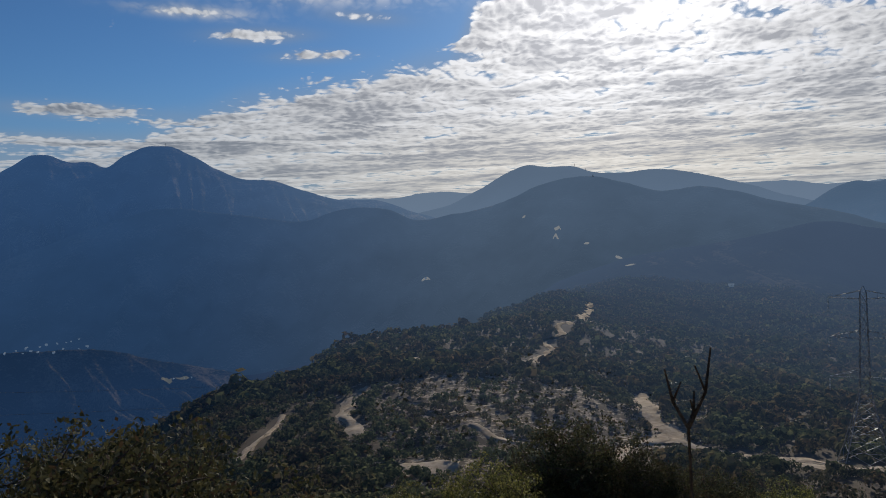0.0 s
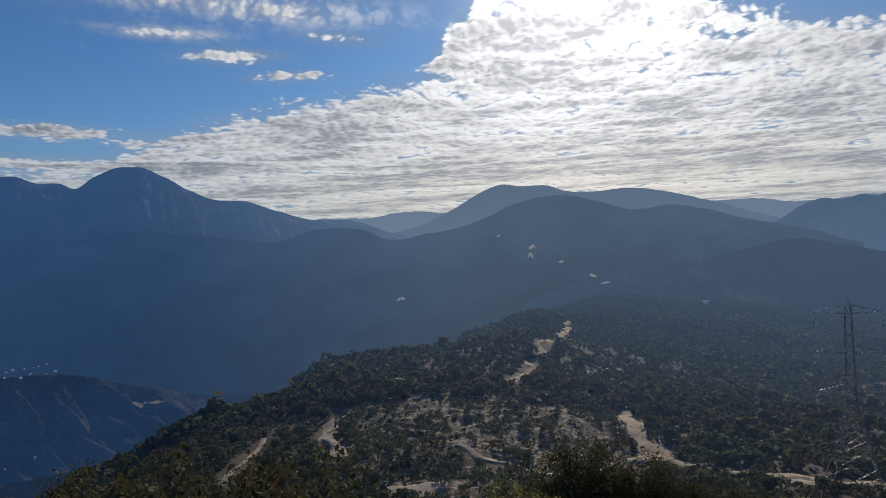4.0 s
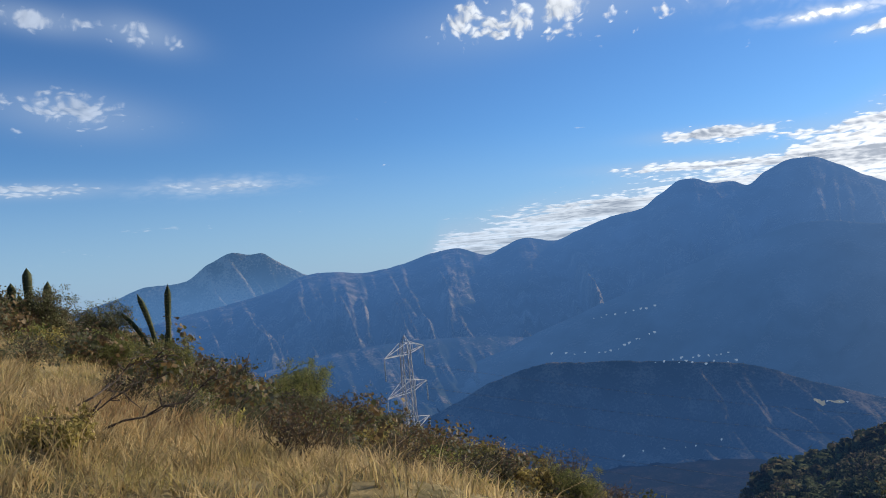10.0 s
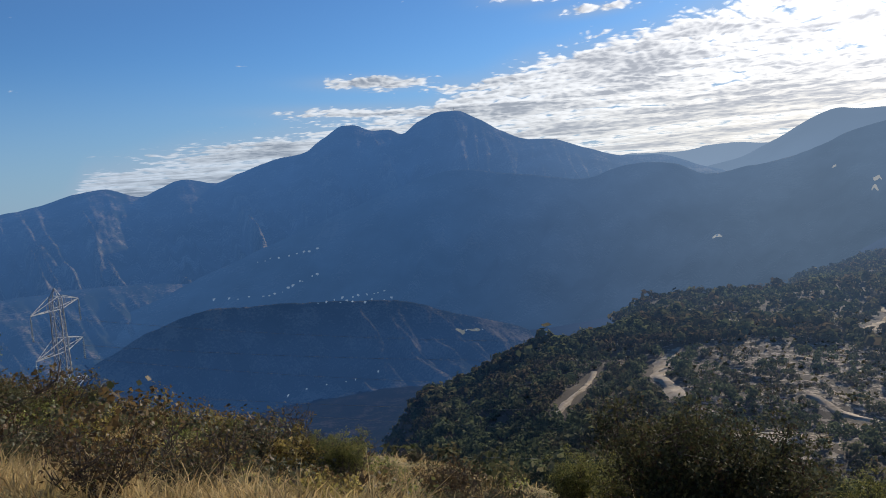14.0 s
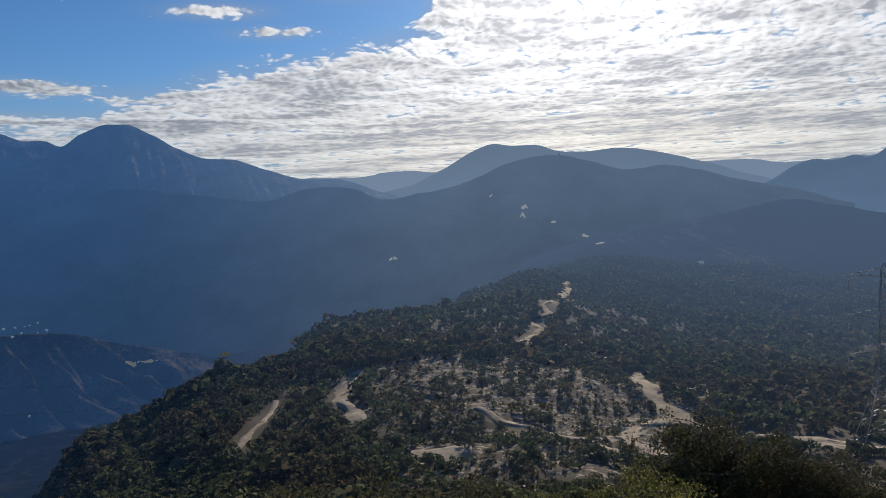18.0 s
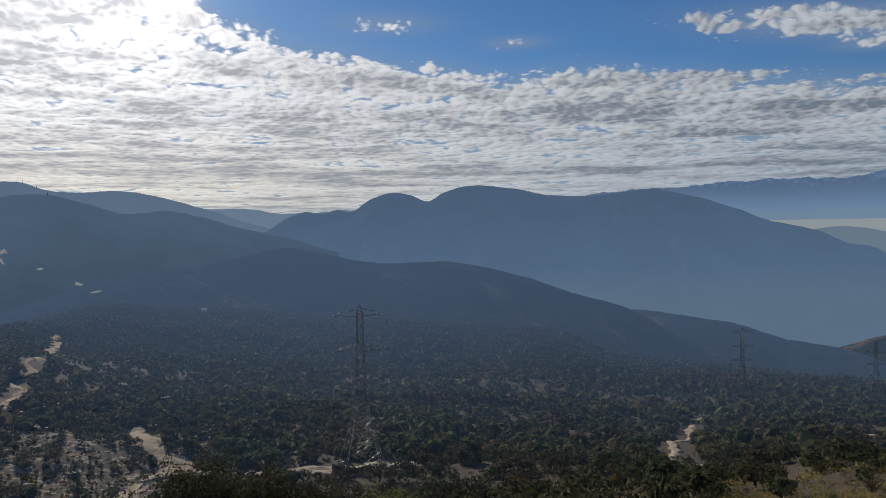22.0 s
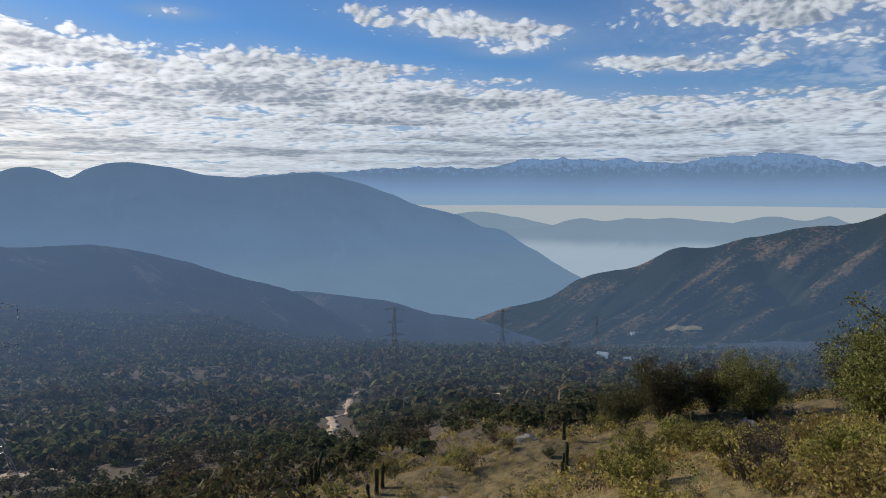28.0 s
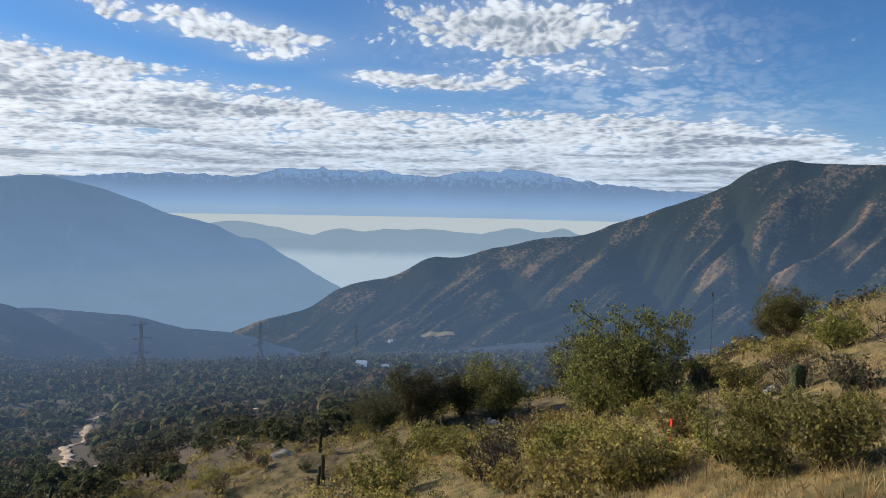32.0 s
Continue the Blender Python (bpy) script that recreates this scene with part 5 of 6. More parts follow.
NAMED = [
    ("tree", -15.8, 1.6, 0.58), ("tree", -16.6, 3.2, 0.45), ("dusk", -17.8, 5.0, 0.36), ("grey", -14.6, 3.4, 0.7), ("dusk", -14.4, 1.4, 0.42), ("dusk", -14.6, 2.4, 0.28), ("dusk", -19.5, 6.5, 0.36),
    ("tree", -15.3, 7.1, 0.20), ("grey", -14.3, 6.3, 0.5), ("grey", -11.6, 3.9, 0.5), ("dry", -15.4, 9.1, 1.0), ("grey", -16.5, 8.5, 0.9), ("tree", -17.2, 9.0, 0.32),
    ("dry", -16.1, 15.6, 1.0), ("dry", -13.6, 14.0, 0.8), ("olive", -12.3, 10.0, 0.8), ("dry", -11.0, 12.2, 0.8), ("grey", -9.5, 10.8, 0.8),
    ("tree", -8.9, 18.4, 0.6), ("dry", -7.3, 17.8, 1.8), ("tree", -10.4, 19.0, 0.45), ("grey", -7.9, 19.4, 1.5), ("dusk", -3.4, 7.1, 0.82), ("dusk", -2.5, 7.5, 0.74), ("dusk", -4.1, 7.6, 0.62), ("dusk", -1.6, 7.9, 0.55), ("dusk", -7.9, 15.8, 0.95), ("dusk", -6.5, 16.2, 0.95), ("dry", -5.6, 7.4, 1.0),
    ("tree", 1.4, 30.8, 1.45), ("dusk", 5.2, 36.6, 1.9), ("dusk", 7.4, 37.0, 1.85), ("dusk", 9.4, 35.0, 1.3), ("tree", -2.0, 32.0, 0.9), ("dusk", 13.5, 39.0, 1.4), ("tree", 18.0, 40.0, 1.2),
    ("tree", 10.3, 0.7, 0.84), ("tree", 11.9, 1.3, 0.74), ("dusk", 13.2, 1.2, 0.85), ("tree", 32.0, 5.0, 1.1), ("dusk", 33.5, 7.0, 1.0), ("dusk", 32.6, 9.4, 1.25), ("dusk", 35.0, 12.0, 1.0), ("tree", 14.6, -4.1, 0.5), ("dusk", 16.0, -4.2, 0.42),
    ("green", -0.6, 0.1, 0.66), ("green", 0.3, -0.2, 0.6), ("green", -0.1, 0.6, 0.55), ("green", 1.0, 0.6, 0.55), ("green", -0.9, -0.7, 0.5), ("olive", 1.4, 1.8, 0.95), ("olive", 0.6, 2.3, 0.9), ("olive", 2.2, 1.9, 0.8), ("bare", 7.0, 3.3, 1.1), ("bare", 5.8, 3.6, 1.0), ("bare", 8.6, 3.6, 1.0),
    ("green", 6.3, -0.8, 0.6), ("green", 10.8, -1.1, 0.8), ("olive", 3.6, 0.6, 0.8), ("olive", 5.0, 1.6, 0.8), ("olive", 8.0, 0.6, 0.7), ("grey", 2.7, -1.3, 0.8), ("dry", 5.6, -1.5, 0.8), ("green", 8.1, -3.1, 0.8), ("bare", 2.0, -1.8, 0.9), ("olive", 10.0, -2.8, 0.8),
    ("grey", -10.6, 3.9, 0.45), ("olive", -9.2, 2.6, 0.4), ("dry", -9.4, 4.2, 0.5), ("grey", -12.7, 9.8, 0.8), ("tree", -11.7, 10.4, 0.24), ("grey", -20.5, 9.8, 1.2), ("tree", -20.4, 11.5, 0.44), ("dry", -10.0, 5.6, 0.6), ("olive", -13.6, 8.0, 0.6), ("dry", -12.4, 7.4, 0.5), ("grey", -18.0, 12.0, 1.0), ("olive", -14.8, 11.6, 0.9),
    ("olive", 2.6, 2.3, 0.9), ("green", 0.9, 1.5, 0.6), ("olive", 3.9, 3.1, 0.9), ("green", 1.2, 0.2, 0.55), ("olive", 1.5, 1.1, 0.7), ("olive", 4.2, 1.4, 0.85), ("olive", 6.6, 3.8, 0.9), ("green", 4.9, 2.2, 0.75), ("olive", 9.0, 2.6, 0.95), ("green", 1.9, 0.0, 0.6), ("olive", 0.8, -0.6, 0.55), ("olive", 3.9, -0.4, 0.75), ("green", 4.9, 0.4, 0.6), ("olive", 7.4, 1.7, 0.85), ("green", 27.3, 9.4, 1.6), ("olive", 26.5, 11.4, 1.6), ("green", 28.2, 8.0, 1.5), ("olive", 6.0, 2.7, 0.8), ("olive", 11.0, 3.8, 1.0), ("green", 13.0, 4.6, 1.0), ("olive", 15.0, 5.0, 1.1), ("olive", 12.5, 6.6, 1.1), ("green", 18.0, 6.0, 1.1), ("olive", 20.0, 9.0, 1.2), ("olive", 3.2, 4.6, 0.9), ("olive", 5.2, 5.2, 1.0), ("green", 8.0, 6.0, 1.0),
]
for kind, x, y, sc in NAMED:
    plant(kind, x, y, sc)

# rounded bushes along the brow of the west slope
g = np.random.RandomState(91)
for i in range(26):
    az, r = g.uniform(32, 82), g.uniform(9.5, 15.5)
    x, y = -5.6 - math.sin(radians(az)) * r, 1.5 + math.cos(radians(az)) * r
    kind = ["tree", "dusk", "dry", "tree", "grey", "dusk", "dry"][i % 7]
    plant(kind, x, y, g.uniform(0.13, 0.24) if kind in ("tree", "dusk") else g.uniform(0.35, 0.6))

# small plants between the tufts of the near grass
g = np.random.RandomState(31)
for i in range(30):
    az, r = g.uniform(18, 74), g.uniform(3.4, 9.5)
    x, y = -7.3 - math.sin(radians(az)) * r, 3.0 + math.cos(radians(az)) * r
    plant(["grey", "dry", "olive", "grey", "bare"][i % 5], x, y, g.uniform(0.28, 0.5) + 0.02 * r)

# low shrubs thrown over the slope, thicker on its right-hand shoulder
g = np.random.RandomState(77)
count = 0
PASSED = ((0, 0), (-0.8, 0.8), (-1.6, 1.1), (-3.0, 1.1), (-4.3, 1.2), (-5.5, 1.4), (-6.6, 1.6), (-6.8, 3.0), (-6.8, 4.7), (-7.3, 3.2), (-7.7, 2.8))
while count < 160:
    side = g.rand()
    if side < 0.25:
        az, r = g.uniform(20, 78), math.sqrt(g.uniform(6 ** 2, 20 ** 2))
        x, y = -5.5 - math.sin(radians(az)) * r, 1.5 + math.cos(radians(az)) * r
    elif side < 0.4:
        az, r = g.uniform(-40, 25), math.sqrt(g.uniform(14 ** 2, 34 ** 2))
        x, y = -4 - math.sin(radians(az)) * r, 2 + math.cos(radians(az)) * r
    else:
        az, r = g.uniform(-112, -38), math.sqrt(g.uniform(8 ** 2, 55 ** 2))
        x, y = -7.5 - math.sin(radians(az)) * r, 3 + math.cos(radians(az)) * r
    if min((x - a) ** 2 + (y - b) ** 2 for a, b in PASSED) < 7:
        continue
    kind = ["olive", "olive", "green", "grey", "grey", "dry", "bare"][g.randint(7)]
    if side < 0.25:
        kind = ["grey", "dry", "olive", "dry", "bare", "grey"][g.randint(6)]
    plant(kind, x, y, g.uniform(0.45, 1.0) * (0.75 if side < 0.25 else 1.0) * (1 + 0.012 * max(r - 20, 0)))
    count += 1


# ---- grass ----
def grass(name, n, label, seed, mat, areas, height, wide=1.0):
    g = np.random.RandomState(seed)
    xs, ys = [], []
    for cx, cy, a0, a1, r0, r1, share in areas:
        k = int(n * share)
        az, r = np.radians(g.uniform(a0, a1, k)), np.sqrt(g.uniform(r0 ** 2, r1 ** 2, k))
        xs.append(cx - np.sin(az) * r)
        ys.append(cy + np.cos(az) * r)
    x, y = np.concatenate(xs), np.concatenate(ys)
    keep = fbm(x * 0.5 + seed, y * 0.5, 3) + g.uniform(-0.18, 0.18, len(x)) > 0.3
    x, y = x[keep], y[keep]
    blades = 8
    bx, by = np.repeat(x, blades) + g.normal(size=len(x) * blades) * 0.035 * wide, np.repeat(y, blades) + g.normal(size=len(x) * blades) * 0.035 * wide
    m = len(bx)
    patch = 0.5 + 1.0 * fbm(x * 0.8 + 3, y * 0.8 + seed, 3)
    tall = np.repeat(g.gamma(7, height / 7, len(x)) * patch, blades) * g.uniform(0.4, 1.2, m)
    lean = np.repeat(g.normal(size=(len(x), 2)) * 0.25, blades, 0) + g.normal(size=(m, 2)) * 0.5
    w = (0.002 + 0.003 * g.rand(m)) * wide
    a = g.uniform(0, 6.28, m)
    wx, wy = np.cos(a) * w, np.sin(a) * w
    z = ground_z(bx, by) - 0.02
    v = np.empty((m, 5, 3))
    for i, (f, q) in enumerate(((0, -1), (0, 1), (0.55, 0.8), (0.55, -0.8), (1, 0))):
        v[:, i, 0] = bx + wx * q + lean[:, 0] * tall * f ** 1.8
        v[:, i, 1] = by + wy * q + lean[:, 1] * tall * f ** 1.8
        v[:, i, 2] = z + tall * f * (1 - 0.18 * f)
    base = np.arange(m) * 5
    quads = np.stack([base, base + 1, base + 2, base + 3], -1).tolist()
    tris = np.stack([base + 3, base + 2, base + 4], -1).tolist()
    me = raw_mesh(name, v.reshape(-1, 3), quads + tris, mat)
    tagged(new(name, me), label, "grass", kind="stuff")


grass("dry_grass", 29000, "dry straw-yellow grass covering the hillside", 21, MAT_GRASS, [(-6, 1.2, -5, 95, 1.0, 7, 0.2), (-7.4, 4.3, -180, 180, 0.0, 3.2, 0.06), (-6, 1.5, 8, 85, 6, 18, 0.33), (-7.7, 3, -116, -50, 2.2, 26, 0.45), (-7.7, 3, -116, -50, 2.0, 11, 0.2)], 0.155)


grass("dry_grass_shoulder", 9000, "dry yellow grass on the far shoulder of the hillside", 22, MAT_GRASS, [(-7.7, 3, -114, -40, 18, 62, 0.75), (-6, 1.5, 12, 85, 14, 30, 0.25)], 0.24, 2.2)


# ---- cushions of low scrub between the grass ----
def cushions(name, n, areas, size, leaves, leaf, mat, label, seed):
    """Small low plants of many leaves, joined, too many to count."""
    g = np.random.RandomState(seed)
    xs, ys = [], []
    for cx, cy, a0, a1, r0, r1, share in areas:
        k = int(n * share)
        az, r = np.radians(g.uniform(a0, a1, k)), r0 + (r1 - r0) * g.rand(k) ** 0.8
        xs.append(cx - np.sin(az) * r)
        ys.append(cy + np.cos(az) * r)
    x, y = np.concatenate(xs), np.concatenate(ys)
    keep = fbm(x * 0.3 + seed, y * 0.3, 3) + g.uniform(-0.15, 0.15, len(x)) > 0.46
    keep &= np.min([np.hypot(x - a, y - b) for a, b in PASSED], 0) > 5.0
    x, y = x[keep], y[keep]
    m = len(x)
    s = g.gamma(6.0, size / 6.0, m)
    kinds = np.array([leaf_cloud(g, leaves, (g.uniform(0.8, 1.3), g.uniform(0.8, 1.3), g.uniform(0.7, 1.1)), leaf, 0.5) for _ in range(12)])
    v = kinds[g.randint(0, 12, m)] * s[:, None, None]
    v[..., 0] += x[:, None]
    v[..., 1] += y[:, None]
    v[..., 2] += (ground_z(x, y) + s * 0.45)[:, None]
    tagged(new(name, raw_mesh(name, v.reshape(-1, 3), np.arange(m * leaves * 4).reshape(-1, 4), mat)), label, "scrub", kind="stuff")


WEST_SLOPE = (-6, 1.5, 10, 84, 3.2, 17, 0.55)
EAST_SLOPE = (-7.7, 3, -114, -48, 5.5, 30, 0.45)
cushions("low_green_scrub", 800, [WEST_SLOPE, EAST_SLOPE], 0.19, 190, 0.055, MAT_TREE, "small olive-green cushion plants between dry grass", 51)
cushions("low_brown_scrub", 700, [WEST_SLOPE, EAST_SLOPE], 0.17, 190, 0.055, MAT_DRYLEAF, "small brown withered plants between dry grass", 52)
cushions("low_grey_scrub", 700, [WEST_SLOPE, EAST_SLOPE], 0.18, 190, 0.055, MAT_GREY, "small grey-green plants between dry grass", 53)


# ---- rocks, stake, dead branches ----
def rock(x, y, size, seed, label="pale weathered boulder half sunk in grass"):
    g = np.random.RandomState(seed)
    bm = bmesh.new()
    bmesh.ops.create_icosphere(bm, subdivisions=3, radius=1.0)
    for v in bm.verts:
        d = noise.noise(v.co * 1.3 + Vector((seed, 0, 0))) * 0.45 + noise.noise(v.co * 4.0 + Vector((0, seed, 0))) * 0.1
        v.co *= 1 + d
        v.co = Vector((v.co.x * size * g.uniform(0.98, 1.02), v.co.y * size * 0.8, v.co.z * size * 0.62))
    me = bpy.data.meshes.new("rock")
    bm.to_mesh(me)
    bm.free()
    me.materials.append(MAT_ROCK)
    ob = new("rock", me)
    ob.matrix_world = pose(x, y, gz(x, y) + size * 0.15, 0, 0, g.uniform(0, 360))
    tagged(ob, label, "rock", "rocks on the slope")


for i, (x, y, s) in enumerate([(-11.3, 4.1, 0.15), (8.1, 0.3, 0.22), (7.4, 0.2, 0.13), (6.2, -0.6, 0.12), (5.2, -1.1, 0.2), (5.6, -0.8, 0.1), (5.0, 0.0, 0.22), (30.6, 5.0, 0.55), (31.4, 5.3, 0.4), (32.6, 4.8, 0.45), (2.6, -2.6, 0.3), (33.0, 17.0, 0.65), (42.0, 40.0, 0.85), (44.5, 38.0, 0.7), (16.0, 10.0, 0.3), (24.0, 18.0, 0.45), (-12.6, 6.6, 0.12), (19.0, 11.0, 0.35)]):
    rock(x, y, s, i + 3)


def stake(x, y):
    root = new("marker_stake")
    root.location = (x, y, gz(x, y) - 0.05)
    bm = bmesh.new()
    bmesh.ops.create_cube(bm, size=1.0)
    for v in bm.verts:
        v.co = Vector((v.co.x * 0.055, v.co.y * 0.025, v.co.z * 0.46 + 0.27))
    bmesh.ops.bevel(bm, geom=list(bm.edges), offset=0.004, segments=1, affect="EDGES")
    part("post", bm, MAT_RED, root)
    root.rotation_euler = (0.03, -0.04, 0.4)
    tagged(root, "red-painted wooden marker stake standing in shrubs", "stake")


stake(2.9, 0.9)


def dead_branch(x, y, length, az, rise, seed, label="bare dark dead branch lying over dry grass"):
    g = np.random.RandomState(seed)
    root = new("dead_branch")
    root.location = (x, y, gz(x, y))
    d = np.array([-math.sin(radians(az)), math.cos(radians(az)), rise])
    p = np.array([0, 0, 0.1])
    main = [p]
    for i in range(7):
        p = p + d * length / 7 + g.normal(size=3) * 0.03 * length
        main.append(p)
    part("limb", raw_mesh("limb", *tube(main, [(0.008 if rise < 1 else 0.005) * (1 - i / 8.5) for i in range(8)], 5)), MAT_TWIG, root)
    for i in range(2, 8):
        for j in range(2):
            e = main[i] + (d * 0.3 + g.normal(size=3) * 0.3) * length * 0.3
            mid = (main[i] + e) / 2 + g.normal(size=3) * 0.03
            part("twig", raw_mesh("twig", *tube([main[i], mid, e], [0.005, 0.004, 0.002], 4)), MAT_TWIG, root)
    tagged(root, label, "branch", "dead branches")


dead_branch(-9.4, 2.9, 0.75, -40, 0.5, 1)
dead_branch(-9.5, 2.6, 0.7, -30, 0.25, 2)
dead_branch(-9.9, 2.9, 0.7, 10, 0.4, 3)


def dry_stalk(x, y, top):
    """A thin dead stem with a few forks at its head."""
    z = gz(x, y)
    fork = top - 0.1
    bits = [tube([(0, 0, -0.05), (0.02, 0.01, (fork - z) * 0.5), (0.0, 0.0, fork - z)], [0.004, 0.003, 0.002], 5)]
    for dx, dz in ((-0.025, 0.075), (0.035, 0.1), (0.012, 0.045)):
        bits.append(tube([(0, 0, fork - z), (dx * 0.7, 0.004, fork - z + dz * 0.45), (dx, 0.01, fork - z + dz)], [0.003, 0.0024, 0.0012], 4))
        bits.append(tube([(dx * 0.7, 0.004, fork - z + dz * 0.45), (dx * 0.3, 0.0, fork - z + dz * 0.8)], [0.002, 0.001], 4))
    ob = new("dry_stalk", raw_mesh("dry_stalk", *joined(bits), MAT_TWIG))
    ob.location = (x, y, z)
    tagged(ob, "thin leafless forked dry stalk beside the path", "stalk")


dry_stalk(0.3, 0.95, -0.19)


# ---- distant small things ----
from mathutils.bvhtree import BVHTree

_slopes = [BVHTree.FromObject(o, bpy.context.evaluated_depsgraph_get()) for o in scene.objects if o.name.startswith("backdrop_") and "woods" not in o.name]


def slope_z(x, y):
    """Height of the highest slope at a place."""
    z = gz(x, y)
    for tree in _slopes:
        hit = tree.ray_cast(Vector((x, y, 2000)), Vector((0, 0, -1)))[0]
        if hit is not None:
            z = max(z, hit.z)
    return z


# walls, roofs and bare earth on shaded slopes, brightened by painted haze glow
MAT_WALL = distance_material("pale_render_glow", (0.7, 0.68, 0.64, 1), (0.85, 0.83, 0.8, 1), 3, (0.15, 0.22, 0.33), 0.6, 0.6, -300, 100)
MAT_ROOF = distance_material("tin_roof_glow", (0.5, 0.5, 0.5, 1), (0.75, 0.75, 0.75, 1), 3, (0.2, 0.27, 0.36), 0.6, 0.6, -300, 100)
MAT_FARSAND = distance_material("far_sand_glow", (0.3, 0.25, 0.19, 1), (0.42, 0.36, 0.28, 1), 6, (0.36, 0.38, 0.4), 0.72, 0.72, -300, 100)

MAT_FARFIELD = distance_material("far_field_glow", (0.3, 0.24, 0.16, 1), (0.42, 0.34, 0.24, 1), 6, (0.17, 0.19, 0.21), 0.6, 0.6, -300, 100)


def house(x, y, size, turn):
    root = new("house")
    root.matrix_world = pose(x, y, slope_z(x, y) - 0.8, 0, 0, turn)
    l, d, h = size, size * 0.65, size * 0.5
    box = [(-l / 2, -d / 2, -1), (l / 2, -d / 2, -1), (l / 2, d / 2, -1), (-l / 2, d / 2, -1), (-l / 2, -d / 2, h), (l / 2, -d / 2, h), (l / 2, d / 2, h), (-l / 2, d / 2, h), (-l / 2, 0, h * 1.45), (l / 2, 0, h * 1.45)]
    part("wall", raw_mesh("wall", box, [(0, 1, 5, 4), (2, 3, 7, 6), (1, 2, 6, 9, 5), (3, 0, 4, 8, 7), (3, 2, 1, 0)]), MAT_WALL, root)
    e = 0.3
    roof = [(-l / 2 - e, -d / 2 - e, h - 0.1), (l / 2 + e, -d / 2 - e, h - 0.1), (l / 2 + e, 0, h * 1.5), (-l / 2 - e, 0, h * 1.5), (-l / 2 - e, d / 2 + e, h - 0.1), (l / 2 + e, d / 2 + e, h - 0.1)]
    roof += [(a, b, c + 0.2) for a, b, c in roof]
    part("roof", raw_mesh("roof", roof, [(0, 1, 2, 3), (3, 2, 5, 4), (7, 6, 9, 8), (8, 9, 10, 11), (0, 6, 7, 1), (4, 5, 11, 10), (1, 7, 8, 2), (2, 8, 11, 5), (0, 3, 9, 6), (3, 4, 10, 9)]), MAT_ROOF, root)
    tagged(root, "small pale house with tin roof far across the valley", "house", "valley village houses")


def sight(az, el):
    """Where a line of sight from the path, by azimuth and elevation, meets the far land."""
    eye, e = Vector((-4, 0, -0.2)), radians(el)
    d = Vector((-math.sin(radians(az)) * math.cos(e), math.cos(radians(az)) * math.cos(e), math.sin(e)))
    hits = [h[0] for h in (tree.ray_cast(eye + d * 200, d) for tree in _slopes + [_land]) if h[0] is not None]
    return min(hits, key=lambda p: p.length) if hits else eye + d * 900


_land = BVHTree.FromObject(bpy.data.objects["ground"], bpy.context.evaluated_depsgraph_get())
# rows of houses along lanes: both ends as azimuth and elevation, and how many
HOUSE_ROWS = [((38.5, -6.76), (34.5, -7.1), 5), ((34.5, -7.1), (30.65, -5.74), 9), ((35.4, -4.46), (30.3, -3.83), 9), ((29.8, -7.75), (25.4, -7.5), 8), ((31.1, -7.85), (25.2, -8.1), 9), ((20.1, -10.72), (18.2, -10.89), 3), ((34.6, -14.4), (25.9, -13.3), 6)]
g = np.random.RandomState(5)
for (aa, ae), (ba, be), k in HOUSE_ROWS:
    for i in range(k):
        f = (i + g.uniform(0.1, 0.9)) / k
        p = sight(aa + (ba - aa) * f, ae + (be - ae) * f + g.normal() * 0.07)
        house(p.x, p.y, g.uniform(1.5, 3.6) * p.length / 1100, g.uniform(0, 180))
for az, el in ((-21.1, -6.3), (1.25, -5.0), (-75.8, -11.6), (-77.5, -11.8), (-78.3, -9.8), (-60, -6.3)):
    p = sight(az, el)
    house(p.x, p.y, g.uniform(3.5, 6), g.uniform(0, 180))


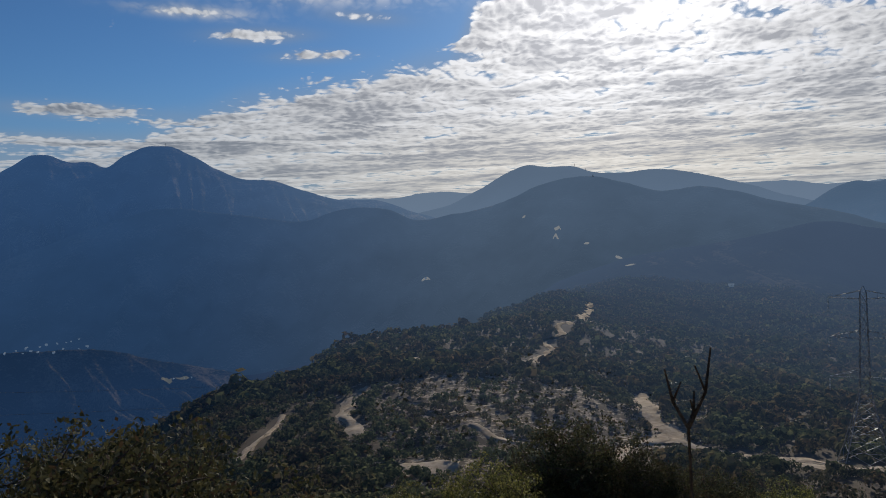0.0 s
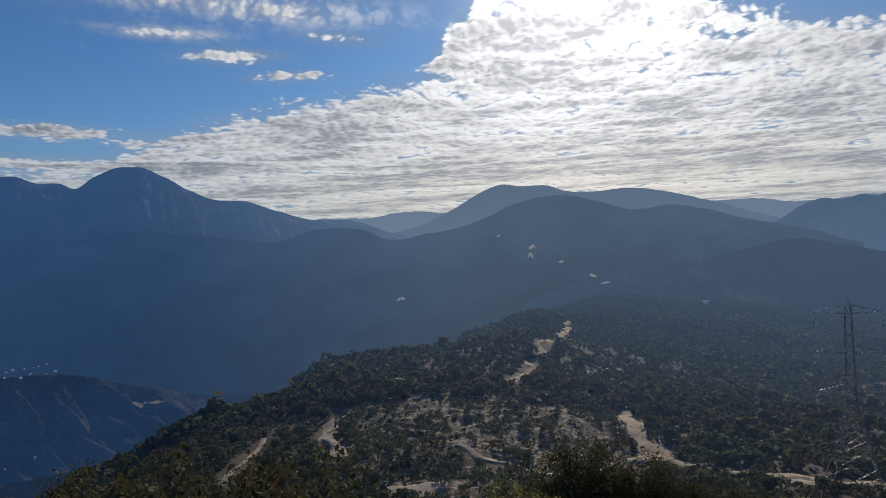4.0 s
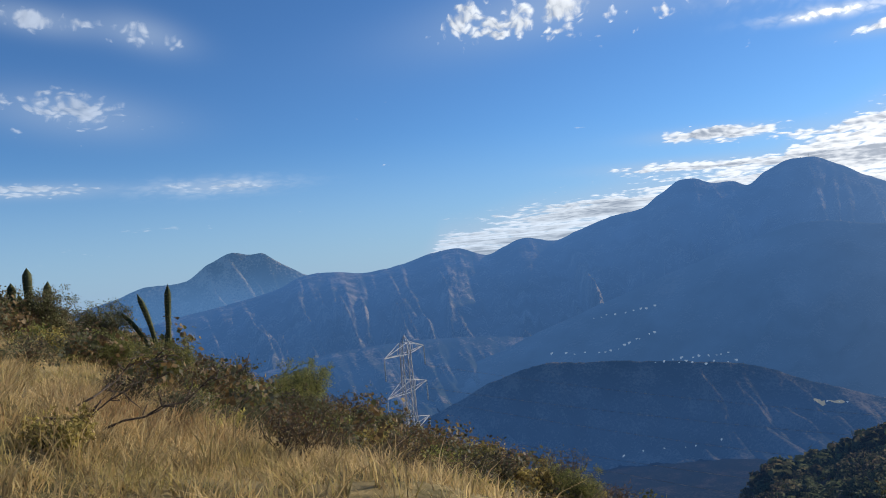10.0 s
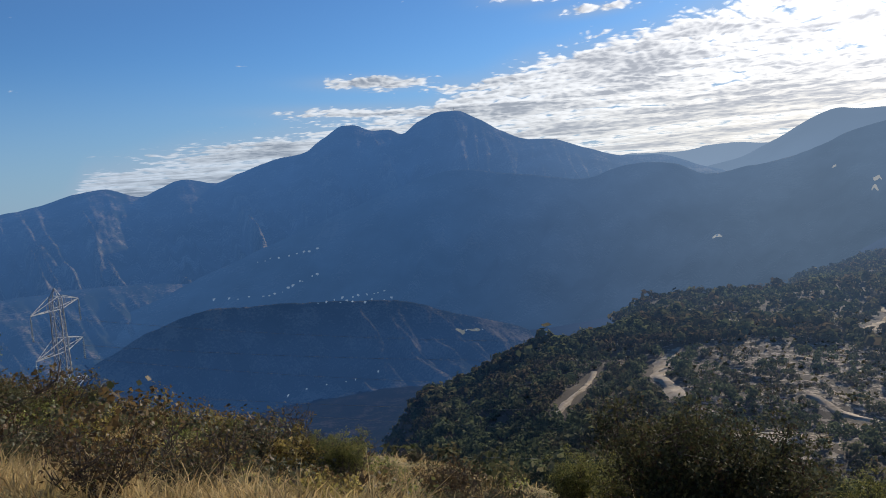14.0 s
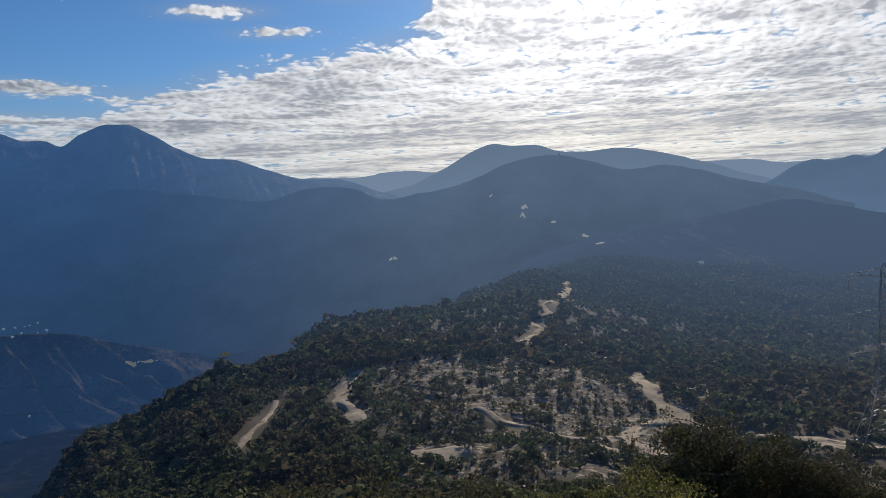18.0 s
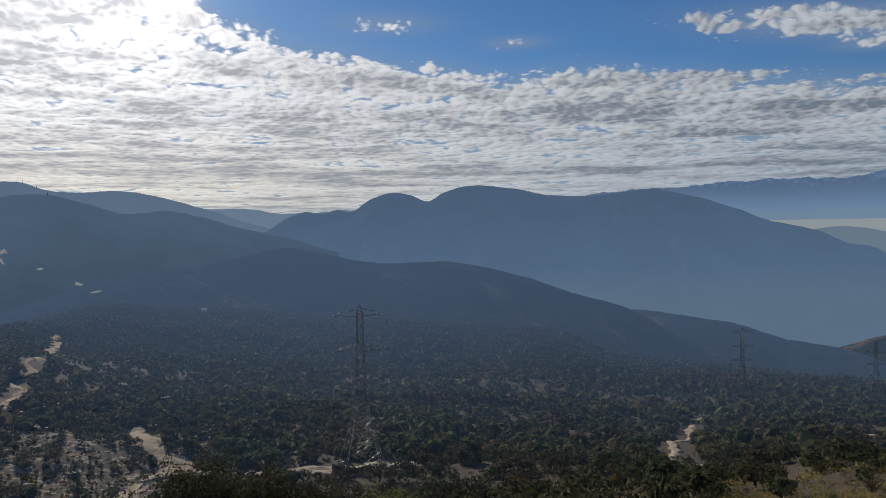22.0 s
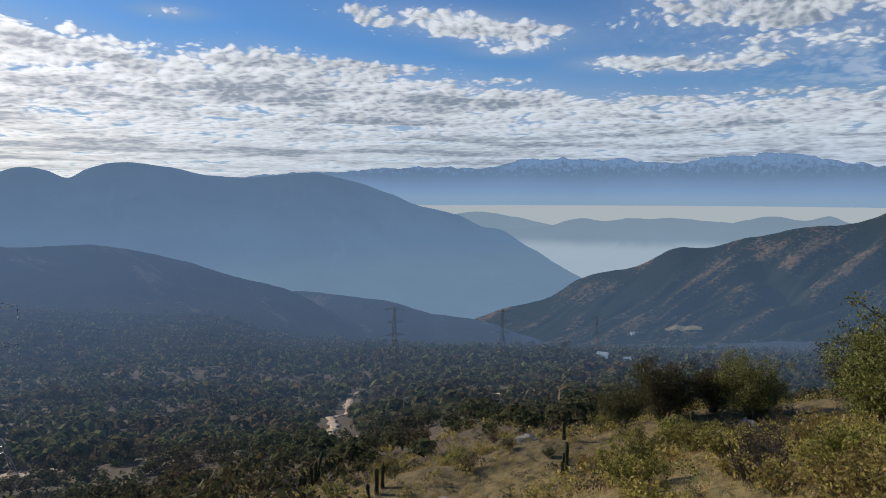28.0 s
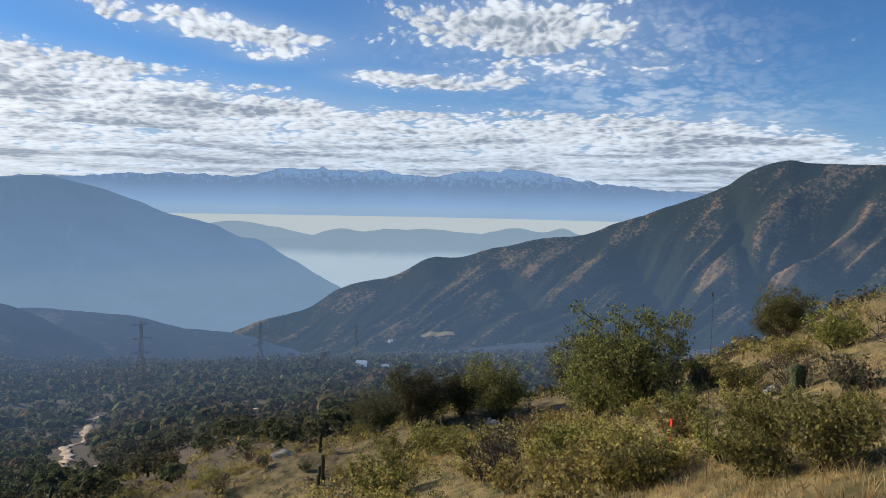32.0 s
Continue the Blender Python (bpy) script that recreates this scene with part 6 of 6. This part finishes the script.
def clearing(x, y, rx, ry, turn, label="pale bare clearing on the wooded hillside", mat=None):
    """A patch of bare earth lying on the slope, with a ragged edge."""
    n, rings = 22, 4
    verts = []
    for j in range(rings + 1):
        for i in range(n):
            w = 2 * math.pi * i / n
            q = j / rings * (1 + 0.5 * (noise.noise(Vector((math.cos(w) * 2 + x, math.sin(w) * 2, y))) if j else 0))
            dx, dy = math.cos(w) * rx * q * 0.6, math.sin(w) * ry * q * 0.6
            c, s = math.cos(radians(turn)), math.sin(radians(turn))
            px, py = x + dx * c - dy * s, y + dx * s + dy * c
            verts.append((px, py, slope_z(px, py) + 1.2))
    faces = [(j * n + i, j * n + (i + 1) % n, (j + 1) * n + (i + 1) % n, (j + 1) * n + i) for j in range(rings) for i in range(n)]
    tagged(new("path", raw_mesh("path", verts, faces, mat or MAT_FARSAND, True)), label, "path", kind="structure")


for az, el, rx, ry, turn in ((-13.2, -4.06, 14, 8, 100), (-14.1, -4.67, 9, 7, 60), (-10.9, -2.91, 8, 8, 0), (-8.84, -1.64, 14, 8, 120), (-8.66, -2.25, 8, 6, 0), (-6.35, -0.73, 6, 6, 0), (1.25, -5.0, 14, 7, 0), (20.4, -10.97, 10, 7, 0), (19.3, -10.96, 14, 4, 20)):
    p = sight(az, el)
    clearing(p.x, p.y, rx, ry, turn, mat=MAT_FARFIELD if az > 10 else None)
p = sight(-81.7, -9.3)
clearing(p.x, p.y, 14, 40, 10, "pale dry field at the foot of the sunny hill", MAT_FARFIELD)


def mast(x, y, h):
    root = new("antenna_mast")
    root.location = (x, y, slope_z(x, y) - 2)
    legs = [tube([(math.cos(a) * 1.6, math.sin(a) * 1.6, 0), (math.cos(a) * 0.4, math.sin(a) * 0.4, h * 0.8)], [0.35, 0.2], 4) for a in (0.3, 2.4, 4.5)]
    for leg in legs:
        part("leg", raw_mesh("leg", *leg), MAT_DARKSTEEL, root)
    part("pole", raw_mesh("pole", *tube([(0, 0, h * 0.5), (0, 0, h)], [0.3, 0.15], 5)), MAT_DARKSTEEL, root)
    tagged(root, "thin dark radio mast on the mountain summit", "mast", "radio masts")


for az, r, h in ((19.6, 2800, 15), (20.1, 2795, 9), (-10.1, 3078, 17), (-10.9, 3075, 12), (-11.4, 1608, 8)):
    p = place(az, r)
    mast(p.x, p.y, h)
